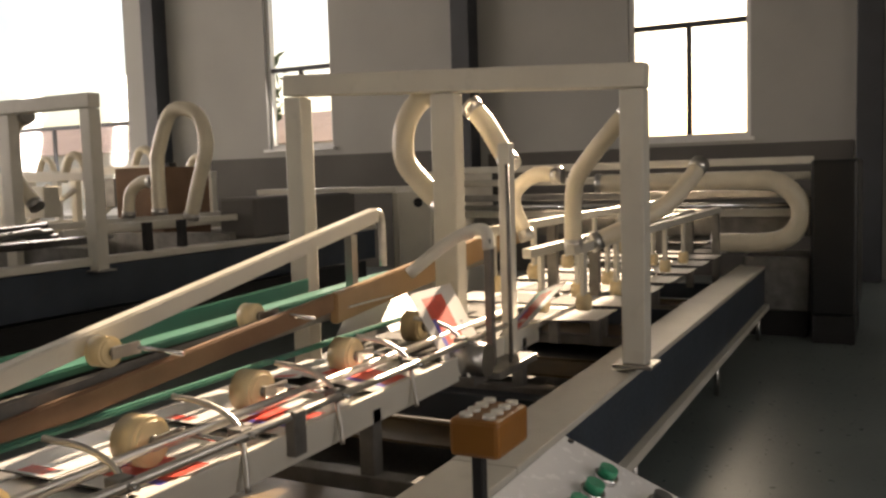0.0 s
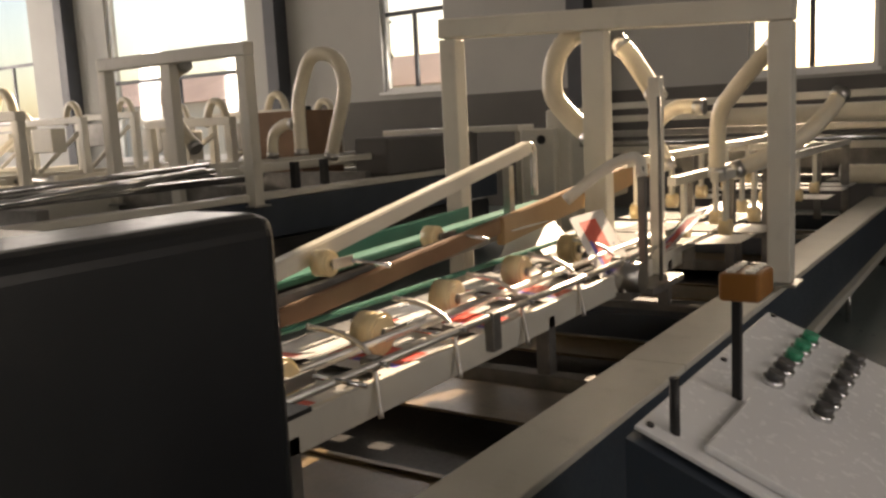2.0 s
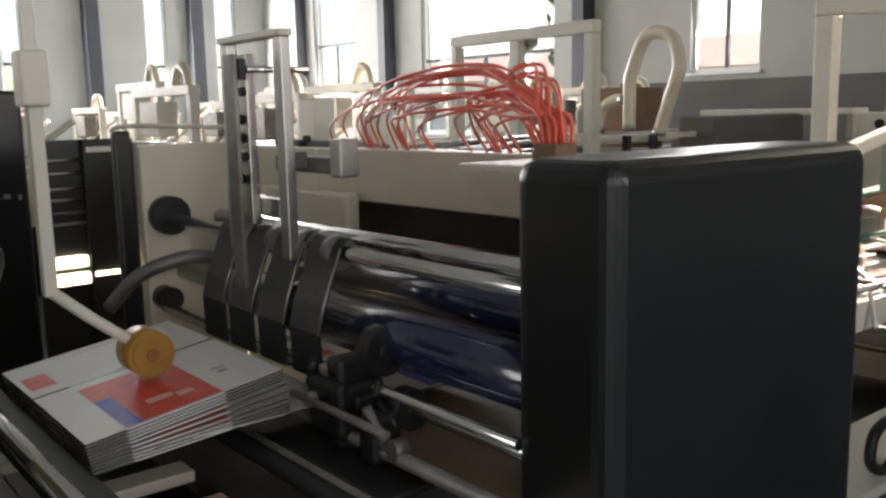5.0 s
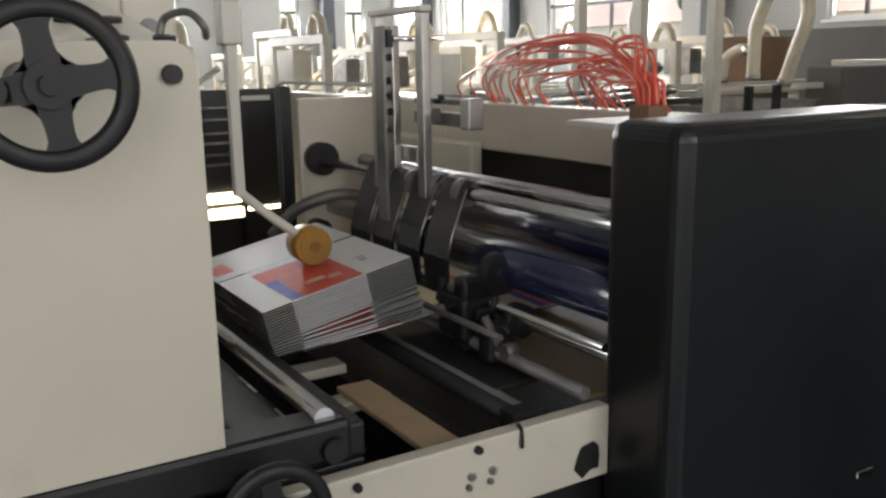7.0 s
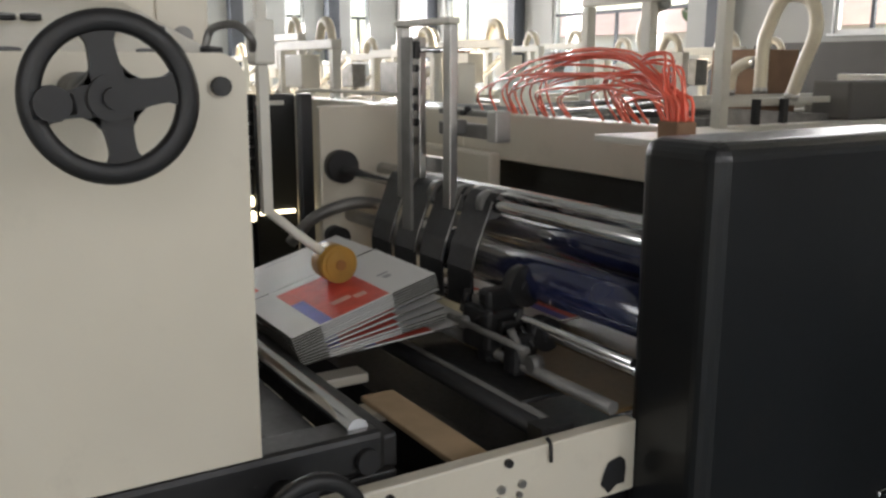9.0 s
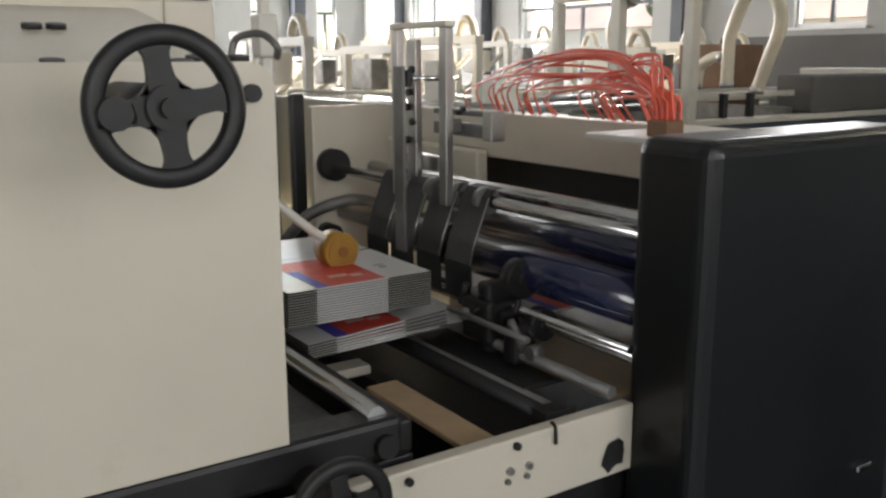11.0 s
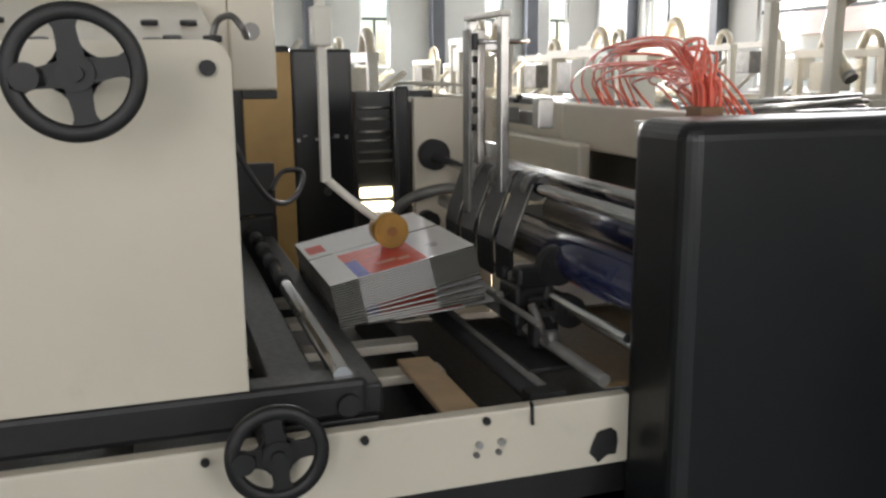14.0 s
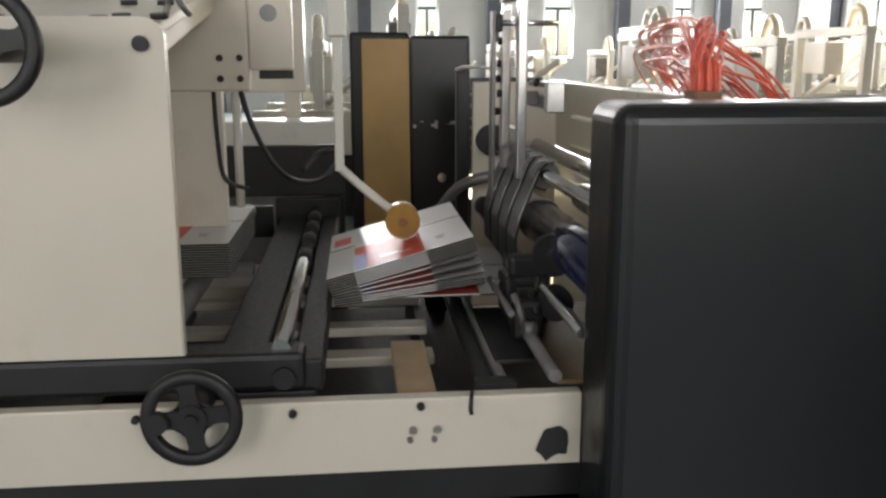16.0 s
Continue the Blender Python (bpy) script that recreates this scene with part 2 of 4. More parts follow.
NORTH = [(-2.7, 1.75, 2.0, 6.9), (-9.65, 1.45, 2.15, 6.4), (-16.25, 4.7, 1.0, 6.4), (-22.8, 2.2, 2.1, 6.4)]
WEST = [(-6.5, 0.9, 1.6, 6.0), (-2.2, 0.9, 1.6, 6.0), (1.9, 0.7, 1.6, 6.0), (5.95, 0.95, 1.6, 6.0), (9.9, 0.65, 1.6, 6.0), (12.2, 0.7, 1.6, 6.0)]
# EAST is never in view; its windows are added to light the near panels
EAST = [(-8.0, 2.4, 1.2, 4.6), (-3.0, 2.4, 1.2, 4.6), (2.0, 2.4, 1.2, 4.6)]
wall_with_openings("wall_north", "x", YN, XL - WT, XR + WT, NORTH, 1, "grey plastered hall wall with tall windows")
wall_with_openings("wall_west", "y", XL, YS, YN, WEST, -1, "grey plastered long wall with narrow windows")
wall_with_openings("wall_east", "y", XR, YS, YN, EAST, 1, "unseen grey plastered wall with added wide windows")
wall_with_openings("wall_south", "x", YS, XL - WT, XR + WT, [], -1, "plain grey plastered end wall")
structure("floor", bx(XL, XR, YS, YN, -0.2, 0.0), FLOOR, "worn grey-green epoxy factory floor")
structure("ceiling", bx(XL - WT, XR + WT, YS - WT, YN + WT, ZT, ZT + 0.2), ROOF, "grey sheet metal roof lining")


def window(name, along, c, fixed, w, sill, head, label="tall white-framed factory window in daylight"):
    root = thing(name, label, "window", kind="structure")

    def bar(nm, u0, u1, z0, z1, d0, d1, mat):
        b = (c + u0, c + u1, fixed + d0, fixed + d1) if along == "x" else (fixed + d0, fixed + d1, c + u0, c + u1)
        return part(nm, bx(*b, z0, z1), mat, root)
    f = 0.07
    h = w / 2
    bar("window_frame", -h, -h + f, sill, head, 0.08, 0.16, FRAME)
    bar("window_frame", h - f, h, sill, head, 0.08, 0.16, FRAME)
    bar("window_frame", -h + f, h - f, sill, sill + f, 0.08, 0.16, FRAME)
    bar("window_frame", -h + f, h - f, head - f, head, 0.08, 0.16, FRAME)
    mid = sill + (head - sill) * 0.34 if head > 5.5 else sill + (head - sill) * 0.6
    bar("transom", -h + f, h - f, mid - 0.04, mid + 0.04, 0.09, 0.15, COLUMN)
    bar("mullion", -0.035, 0.035, sill + f, mid - 0.04, 0.09, 0.15, COLUMN)
    for u0, u1, z0, z1 in ((-h + f, -0.035, sill + f, mid - 0.04), (0.035, h - f, sill + f, mid - 0.04), (-h + f, h - f, mid + 0.04, head - f)):
        bar("pane", u0, u1, z0, z1, 0.117, 0.123, GLASS).visible_shadow = False
    bar("window_sill", -h - 0.05, h + 0.05, sill - 0.05, sill, -0.08, 0.08, FRAME)


k = 1
for c, w, s, h in NORTH:
    window(f"window_{k}", "x", c, YN, w, s, h)
    k += 1
for c, w, s, h in WEST:
    window(f"window_{k}", "y", c, XL - 0.24, w, s, h)
    k += 1
for c, w, s, h in EAST:
    window(f"window_{k}", "y", c, XR, w, s, h)
    k += 1
for c, w, s, h in NORTH[1:]:
    window_light(c, YN - 0.1, (s + h) / 2, w * 0.9, (h - s) * 0.9, (0, -1, -0.15), 13 * w, (1.0, 0.97, 0.92))
for c, w, s, h in WEST:
    window_light(XL + 0.1, c, (s + h) / 2, w * 0.9, (h - s) * 0.9, (1, 0, -0.15), 139 * w, (1.0, 0.98, 0.94))
# added fill light from the unseen east side
for c, w, s, h in EAST:
    window_light(XR - 0.1, c, (s + h) / 2, w * 0.9, (h - s) * 0.9, (-1, 0, -0.1), 6.8 * w, (1.0, 0.95, 0.88))

for i, x in enumerate((-24.5, -19.9, -12.9, -6.2, -0.3)):
    structure(f"column_{i + 1}", bx(x - 0.16, x + 0.16, YN - 0.36, YN - 0.002, 0, ZT, 0.01, 1), COLUMN, "dark grey steel column against the end wall")
for i, y in enumerate((-4.4, 0.0, 3.9, 7.9, 11.1)):
    structure(f"column_{i + 6}", bx(XL + 0.002, XL + 0.4, y - 0.2, y + 0.2, 0, ZT, 0.01, 1), COLUMN, "dark grey steel column against the long wall")
structure("trim_dado", bx(-12.0, -6.3, YN - 0.02, YN - 0.003, 0, 2.0), DADO, "dark painted lower wall band")
structure("trim_dado_east", bx(-5.9, -0.5, YN - 0.02, YN - 0.003, 0, 1.9), DADO, "dark painted lower wall band")
structure("ground", bx(-400, 400, -400, 400, -0.5, -0.21), GROUND, "dry pale yard ground")


def outside_house(x, y, w, d, h):
    root = thing("workshop_building", "low pale building with a terracotta sheet roof", "building", pose(x, y, -0.2))
    part("wall", bx(-w / 2, w / 2, -d / 2, d / 2, 0, h), PALEWALL, root)
    bm = bmesh.new()
    vs = [bm.verts.new(v) for v in ((-w / 2 - .4, -d / 2 - .5, h), (w / 2 + .4, -d / 2 - .5, h), (w / 2 + .4, d / 2 + .5, h), (-w / 2 - .4, d / 2 + .5, h), (-w / 2 - .4, 0, h + 1.3), (w / 2 + .4, 0, h + 1.3))]
    for q in ((0, 1, 5, 4), (2, 3, 4, 5), (0, 4, 3), (1, 2, 5), (0, 3, 2, 1)):
        bm.faces.new([vs[i] for i in q])
    part("roof", bm, REDROOF, root)


outside_house(-26, 28, 22, 7, 3.0)


def tree(x, y, h, seed):
    rng = random.Random(seed)
    root = thing("tree", "leafy green tree beyond the yard", "tree", pose(x, y, -0.21))
    bm = bmesh.new()
    rod(bm, (0, 0, 0), (0.1, 0, h * 0.55), 0.22, 8, 0.1)
    for i in range(7):
        a = rng.uniform(0, 6.28)
        rod(bm, (0.05, 0, h * rng.uniform(0.3, 0.55)), (1.4 * math.cos(a), 1.4 * math.sin(a), h * rng.uniform(0.6, 0.85)), 0.08, 6, 0.03)
    part("trunk", bm, BARK, root)
    bm = bmesh.new()
    for i in range(900):
        d = Vector((rng.gauss(0, 1), rng.gauss(0, 1), rng.gauss(0, 1))).normalized() * rng.uniform(0.4, 1) ** 0.5
        p = Vector((d.x * 2.1, d.y * 2.1, h * 0.7 + d.z * h * 0.33)) + Vector((rng.uniform(-.4, .4),) * 3)
        s = rng.uniform(0.12, 0.3)
        q = Euler((rng.uniform(0, 6), rng.uniform(0, 6), rng.uniform(0, 6))).to_matrix()
        bm.faces.new([bm.verts.new(p + q @ Vector(v) * s) for v in ((-1, -.4, 0), (0, -.5, .1), (1, 0, 0), (0, .5, .1))])
    part("crown", bm, LEAF, root)


tree(-19.5, 22.5, 6.5, 3)
tree(-15.2, 40, 8.0, 4)


# ---------------------------------------------------------------- folding line (flow runs towards -y)
def gantry(at, x0=-2.95, x1=-1.0, foot=(0.55, 0.70, 0.70), dip=0.0):
    """Portal of square tube with a middle post; origin below its plane at x = 0."""
    g = thing("gantry", "cream-painted square tube portal across the folding line", "machine frame", at, group="gantries over the folding lines")
    t = 0.11
    half = (x1 - x0) / 2
    sag = Matrix.Translation((x0 + half, 0, 2.04)) @ Matrix.Rotation(math.atan(dip / half), 4, "Y")
    part("crossbeam", bx(-half - 0.004, half + 0.004, -t / 2, t / 2, -t / 2, t / 2, 0.008, turn=sag), IVORY, g)
    part("post", bx(x0, x0 + t, -t / 2, t / 2, foot[0], 1.98 + dip * 0.9, 0.008), IVORY, g)
    part("post", bx(-2.06, -1.93, -t / 2 + .003, t / 2 - .003, foot[1], 1.98, 0.008), IVORY, g)
    part("post", bx(x1 - t, x1, -t / 2, t / 2, foot[2], 1.98 - dip * 0.95, 0.008), IVORY, g)
    for x in (x0 + t / 2, x1 - t / 2):
        part("foot_plate", bx(x - 0.09, x + 0.09, -0.09, 0.09, (foot[0] if x < -2 else foot[2]) - 0.015, (foot[0] if x < -2 else foot[2]), 0.003), STEEL, g)
    return g


def duct(pts, r, at=None, label="thick cream corrugated air duct bent in a loop", group="air ducts"):
    d = thing("air_duct", label, "duct", at, group=group)
    part("hose", tb(pts, r, 14, 10, ribs=0.05), DUCT, d)
    for p, q in ((pts[0], pts[1]), (pts[-1], pts[-2])):
        p, q = Vector(p), Vector(q)
        part("hose_clamp", rd(p - (q - p).normalized() * 0.01, p + (q - p).normalized() * 0.05, r * 1.12), STEEL, d)
    return d


GX = 4.34
gantry(pose(0, GX, 0), dip=0.045)

rail = thing("base_rail", "blue-grey steel base beam with a pale flange top and bottom", "machine base")
part("web", bx(-1.36, -1.172, 0.88, 9.0, 0.34, 0.66, 0.006), BLUEGREY, rail)
part("top_flange", bx(-1.40, -1.168, 2.9, 9.0, 0.662, 0.69, 0.004), IVORY, rail, "pale painted top flange")
part("top_flange", bx(-1.40, -1.168, 0.88, 2.895, 0.662, 0.688, 0.004), IVORY, rail, "pale painted top flange")
part("bottom_flange", bx(-1.40, -1.13, 0.88, 9.0, 0.29, 0.338, 0.004), IVORY, rail, "pale painted bottom flange")
for y in (2.2, 4.4, 6.6, 8.7):
    part("levelling_foot", many((rod, ((-1.2, y, 0.0), (-1.2, y, 0.02), 0.06), {}), (rod, ((-1.2, y, 0.02), (-1.2, y, 0.29), 0.018), {})), STEEL, rail)
part("lever_loop", tb([(-1.20, 1.20, 0.69), (-1.20, 1.14, 0.73), (-1.20, 1.15, 0.79), (-1.20, 1.21, 0.81), (-1.20, 1.27, 0.78), (-1.20, 1.27, 0.72), (-1.20, 1.23, 0.69)], 0.013, 8, 5), BLACK, rail, "black looped clamp lever")
shift(rail, 0.11, 0, -0.03)
rail2 = thing("base_rail", "dark steel base beam on the far side of the folding line", "machine base")
part("web", bx(-3.05, -2.8, 1.15, 9.0, 0.25, 0.52, 0.006), BLUEGREY, rail2)
part("top_flange", bx(-3.06, -2.76, 1.15, 9.0, 0.522, 0.534, 0.003), DULL, rail2)
for y in (2.2, 4.4, 6.6, 8.7):
    part("levelling_foot", many((rod, ((-2.92, y, 0.0), (-2.92, y, 0.02), 0.06), {}), (rod, ((-2.92, y, 0.02), (-2.92, y, 0.25), 0.018), {})), STEEL, rail2)
for y in (1.6, 4.3, 7.2, 8.8):
    c = thing("cross_beam", "dark steel cross beam between the base rails", "machine base", group="cross beams")
    part("beam", bx(-2.8, -1.254, y - 0.06, y + 0.06, 0.36, 0.50, 0.006), BLUEGREY, c)


def slope_bar(y0, z0, y1, z1, x0, x1, h):
    bm = bmesh.new()
    vs = [bm.verts.new(v) for v in ((x0, y0, z0), (x1, y0, z0), (x1, y1, z1), (x0, y1, z1), (x0, y0, z0 - h), (x1, y0, z0 - h), (x1, y1, z1 - h), (x0, y1, z1 - h))]
    for q in ((0, 1, 2, 3), (4, 7, 6, 5), (0, 4, 5, 1), (1, 5, 6, 2), (2, 6, 7, 3), (3, 7, 4, 0)):
        bm.faces.new([vs[i] for i in q])
    bmesh.ops.bevel(bm, geom=list(bm.edges), offset=0.006, segments=2, affect="EDGES")
    return bm


pan = thing("drip_pan", "brown dusty steel pan between the base rails", "pan")
for y0, y1 in ((1.16, 2.28), (2.86, 3.34), (3.86, 4.2), (5.35, 5.8), (6.5, 8.6)):
    part("tray", bx(-2.79, -1.262, y0, y1, 0.345, 0.359), PAN, pan)
    part("rib", bx(-2.75, -1.30, y1 - 0.05, y1 - 0.02, 0.3595, 0.372, 0.003), PAN, pan)
# black sheet stands in for the floor's shade below the tray gaps
part("sump", bx(-2.79, -1.262, 1.2, 8.6, 0.255, 0.262), BLACK, pan, "black sheet for the shaded floor under the openings")

# two sloped fold bars
def fold_bar(name, x, y0, z0, y1, z1, label):
    f = thing(name, label, "guide bar")
    part("bar", slope_bar(y0, z0, y1, z1, x - 0.03, x + 0.03, 0.07), IVORY, f)
    part("bent_end", tb([(x, y1 - 0.02, z1 - 0.02), (x, y1 + 0.05, z1 - 0.03), (x, y1 + 0.07, z1 - 0.1), (x, y1 + 0.07, z1 - 0.3)], 0.02, 8, 5), STEEL, f)
    part("support", bx(x - 0.02, x + 0.02, y1 - 0.25, y1 - 0.20, 0.56, z1 - 0.12), STEEL, f)
    part("support", bx(x - 0.02, x + 0.02, y0 + 0.6, y0 + 0.65, 0.56, z0 + 0.02), STEEL, f)
    return f


fold_bar("fold_bar", -2.35, 1.2, 0.905, 4.2, 1.425, "long cream sloped guide bar above a green belt")

# folding belts, side plate and shafts
conv = thing("folding_conveyor", "folding conveyor with green belt, rods and cream rollers", "conveyor")
part("side_plate", slope_bar(1.15, 0.99, 5.2, 1.17, -2.33, -2.31, 0.09), DULL, conv, "dark worn guide plate")
part("green_belt", slope_bar(1.15, 0.985, 4.5, 1.10, -2.62, -2.52, 0.03), GREENBELT, conv, "green rubber folding belt")
part("green_belt", slope_bar(1.15, 1.03, 3.9, 1.13, -2.70, -2.69, 0.07), GREENBELT, conv, "green rubber folding belt")
part("green_belt", slope_bar(1.15, 0.94, 4.6, 0.95, -2.24, -2.21, 0.02), GREENBELT, conv, "green rubber folding belt")
part("kraft_guide", slope_bar(3.5, 1.12, 5.6, 1.30, -2.30, -2.26, 0.13), KRAFT, conv, "brown kraft guide board")
part("dark_guide", slope_bar(1.15, 0.918, 3.498, 1.12, -2.30, -2.27, 0.075), BROWN, conv, "dark brown guide plate")
part("bed_plate", bx(-2.26, -1.80, 1.15, 7.6, 0.80, 0.83, 0.004), SATIN, conv, "worn steel conveyor bed")
part("bed_side", bx(-1.795, -1.77, 1.15, 4.6, 0.745, 0.85, 0.004), IVORY, conv, "pale painted bed side plate")
part("long_rod", rd((-1.755, 1.15, 0.905), (-1.755, 4.35, 0.905), 0.013), SATIN, conv, "bright round steel rod")
part("long_rod", rd((-1.86, 1.15, 0.93), (-1.86, 4.35, 0.93), 0.011), SATIN, conv, "bright round steel rod")
part("long_rod", rd((-1.95, 1.15, 0.885), (-1.95, 4.35, 0.885), 0.012), SATIN, conv, "bright round steel rod")
part("long_rod", rd((-2.44, 1.15, 0.985), (-2.44, 3.0, 0.985), 0.014), SATIN, conv, "bright round steel rod")
part("long_rod", rd((-2.48, 1.15, 0.965), (-2.48, 3.0, 0.965), 0.014), SATIN, conv, "bright round steel rod")
for y in (1.5, 3.0, 4.4, 5.8, 7.2):
    for x in (-2.25, -1.80):
        part("bed_leg", bx(x - 0.03, x + 0.03, y - 0.03, y + 0.03, 0.50 if y < 9 else 0, 0.799, 0.004), DULL, conv)
    part("bed_tie", bx(-2.95, -1.42, y - 0.04, y + 0.04, 0.50, 0.56, 0.004), DULL, conv)


shift(conv, 0.14, 0, -0.03)


def press_roller(x, y, z, r, w):
    p = thing("press_roller", "cream nylon press roller on a steel bracket", "roller", pose(x, y, z), group="press rollers along the fold")
    bm = bmesh.new()
    rod(bm, (-w / 2, 0, 0), (w / 2, 0, 0), r, 22)
    rod(bm, (-w / 2 - 0.008, 0, 0), (w / 2 + 0.008, 0, 0), r * 0.82, 20)
    wheel = part("wheel", bm, NYLON, p)
    part("hub", rd((-w / 2 - 0.02, 0, 0), (w / 2 + 0.02, 0, 0), r * 0.28, 12), DULL, wheel, "dark steel hub")
    part("bracket", bx(w / 2 + 0.021, w / 2 + 0.029, -0.018, 0.10, -0.02, 0.02, 0.002), STEEL, p)
    part("axle_arm", rd((w / 2 + 0.025, 0.09, 0.0), (w / 2 + 0.18, 0.13, -0.02), 0.008, 8), CHROME, p)
    return p


for x, y in ((-1.74, 1.55), (-1.825, 2.10), (-1.90, 2.66), (-1.92, 3.25), (-1.98, 3.92)):
    press_roller(x, y, 0.889, 0.07, 0.08)
for y in (2.36, 3.08):
    press_roller(-2.24, y, 1.055, 0.05, 0.06)


def clamp_stirrup(y):
    c = thing("rod_clamp", "bent bright steel rod clamp hooked on the guide rods", "clamp", pose(-1.64, y, 0.875), group="rod clamps")
    part("bent_rod", tb([(-0.20, -0.04, 0.10), (-0.10, 0.0, 0.075), (-0.02, 0.02, 0.02), (0.02, 0.0, -0.07), (0.05, -0.03, -0.15)], 0.009, 8, 4), SATIN, c)
    part("block", bx(-0.02, 0.03, -0.025, 0.025, -0.02, 0.02, 0.004), DULL, c)
    part("thumb_screw", rd((0.03, 0, 0), (0.065, 0, 0), 0.009, 8), CHROME, c)
    return c


for y in (1.42, 1.85, 2.28, 2.75, 3.25, 3.7):
    clamp_stirrup(y)
bl = thing("hanging_block", "small dark steel adjusting block on the rods", "clamp")
part("block", bx(-1.635, -1.595, 2.48, 2.54, 0.75, 0.89, 0.006), DULL, bl)

# guide post with a dark strut, arm and rods near the gantry
gp = thing("guide_post", "cream guide post with a bowed top bar and dark strut", "machine frame")
part("post", bx(-1.86, -1.80, 4.14, 4.20, 0.736, 1.72, 0.006), IVORY, gp)
part("strut", bx(-1.82, -1.785, 3.87, 3.91, 0.736, 1.30, 0.004), DULL, gp, "dark steel strut")
part("thin_rod", rd((-1.755, 4.0, 0.736), (-1.755, 4.0, 1.62), 0.009), DULL, gp, "thin dark steel rod")
part("bow", tb([(-2.18, 3.85, 1.14), (-2.02, 3.9, 1.27), (-1.90, 3.92, 1.33), (-1.82, 3.9, 1.33), (-1.80, 3.89, 1.25)], 0.028, 10, 6), IVORY, gp)
part("foot_block", bx(-1.90, -1.72, 3.80, 4.24, 0.70, 0.735, 0.006), DULL, gp)
part("motor", rd((-1.90, 3.72, 0.80), (-1.74, 3.72, 0.80), 0.07, 20), STEEL, gp, "small round steel gearbox")
part("motor_bracket", bx(-1.86, -1.78, 3.66, 3.799, 0.70, 0.735), DULL, gp)

shift(gp, 0.22)

# ducts on the gantry
duct([(-2.02, 4.42, 1.98), (-2.16, 4.42, 1.98), (-2.27, 4.42, 1.86), (-2.29, 4.42, 1.68), (-2.20, 4.42, 1.55), (-2.06, 4.42, 1.42)], 0.055)
duct([(-1.94, 4.50, 1.93), (-1.86, 4.50, 1.84), (-1.76, 4.47, 1.70), (-1.70, 4.44, 1.62)], 0.05)
duct([(-1.10, 4.46, 1.86), (-1.18, 4.46, 1.78), (-1.33, 4.5, 1.62), (-1.41, 4.55, 1.50), (-1.44, 4.6, 1.20)], 0.042)
duct([(-0.95, 5.3, 1.60), (-1.0, 5.2, 1.50), (-1.12, 5.05, 1.36), (-1.42, 4.85, 1.20)], 0.045)
duct([(-1.80, 4.9, 1.22), (-1.88, 4.9, 1.44), (-1.76, 4.9, 1.56), (-1.60, 4.9, 1.56)], 0.04)

# upstream belts: three long pale guide bars and hanging flaps
for x, z in ((-1.92, 1.30), (-1.65, 1.20), (-1.42, 1.22)):
    f = thing("carrier_bar", "pale steel belt carrier bar running upstream", "guide bar", group="belt carrier bars")
    part("bar", bx(x - 0.025, x + 0.025, 4.5, 8.6, z - 0.05, z, 0.006), IVORY, f)
    for y in (4.7, 5.3, 5.9, 6.5, 7.1):
        part("hanger", bx(x - 0.012, x + 0.012, y - 0.025, y + 0.025, z - 0.30, z - 0.051, 0.003), IVORY, f)
        part("guide_roller", rd((x - 0.03, y, z - 0.31), (x + 0.03, y, z - 0.31), 0.045, 14), NYLON, f)
    part("stand", bx(x - 0.03, x + 0.03, 8.45, 8.5, 0.5, z - 0.052), DULL, f)
    part("stand", bx(x - 0.03, x + 0.03, 5.6, 5.65, 0.5, z - 0.052), DULL, f)

# printer-slotter section behind the gantry
ps = thing("printing_unit", "cream cross rails and rollers of the upstream printing unit", "machine")
for i, (y, z) in enumerate(((9.0, 1.62), (9.05, 1.48), (9.0, 1.32), (9.1, 1.14))):
    part("cross_rail", bx(-4.2, -0.66, y, y + 0.08, z - 0.035, z + 0.035, 0.01), IVORY if i != 2 else STEEL, ps)
part("cross_rail", rd((-4.2, 8.95, 1.22), (-0.66, 8.95, 1.22), 0.03), CHROME, ps, "polished cross shaft")
part("side_frame", bx(-0.66, -0.28, 8.7, 9.9, 0.25, 1.62, 0.03), NAVY, ps, "dark painted side frame")
part("side_frame", bx(-4.5, -4.2, 8.7, 9.9, 0.0, 1.62, 0.03), IVORY, ps)
part("foot", bx(-0.64, -0.30, 8.75, 9.85, 0.0, 0.25), BLACK, ps)
part("lower_box", bx(-1.25, -0.67, 8.9, 9.6, 0.25, 0.75, 0.02), DULL, ps)
part("lower_foot", bx(-1.2, -0.7, 9.0, 9.5, 0.0, 0.25), BLACK, ps)
part("back_box", bx(-4.19, -0.67, 9.3, 9.8, 0.9, 1.1, 0.02), DULL, ps)
duct([(-2.6, 8.8, 1.45), (-1.3, 8.8, 1.45), (-0.95, 8.8, 1.43), (-0.76, 8.8, 1.25), (-0.76, 8.8, 1.05), (-0.95, 8.8, 0.90), (-1.5, 8.8, 0.88)], 0.085)

# ---------------------------------------------------------------- stitching section: dark cabinet
cab = thing("machine_cabinet", "large glossy dark navy machine side cabinet with rounded edges", "machine cabinet")
part("cover", bx(-1.20, -1.0, 0.123, 0.872, 0.14, 1.437, 0.035, 5), NAVY, cab)
part("plinth", bx(-1.15, -1.02, 0.15, 0.84, 0.0, 0.139), BLACK, cab)
part("latch", bx(-0.999, -0.988, 0.70, 0.76, 0.62, 0.635, 0.003), CHROME, cab, "small chrome latch")
part("latch", bx(-0.999, -0.988, 0.46, 0.50, 0.56, 0.57, 0.003), CHROME, cab, "small chrome latch")

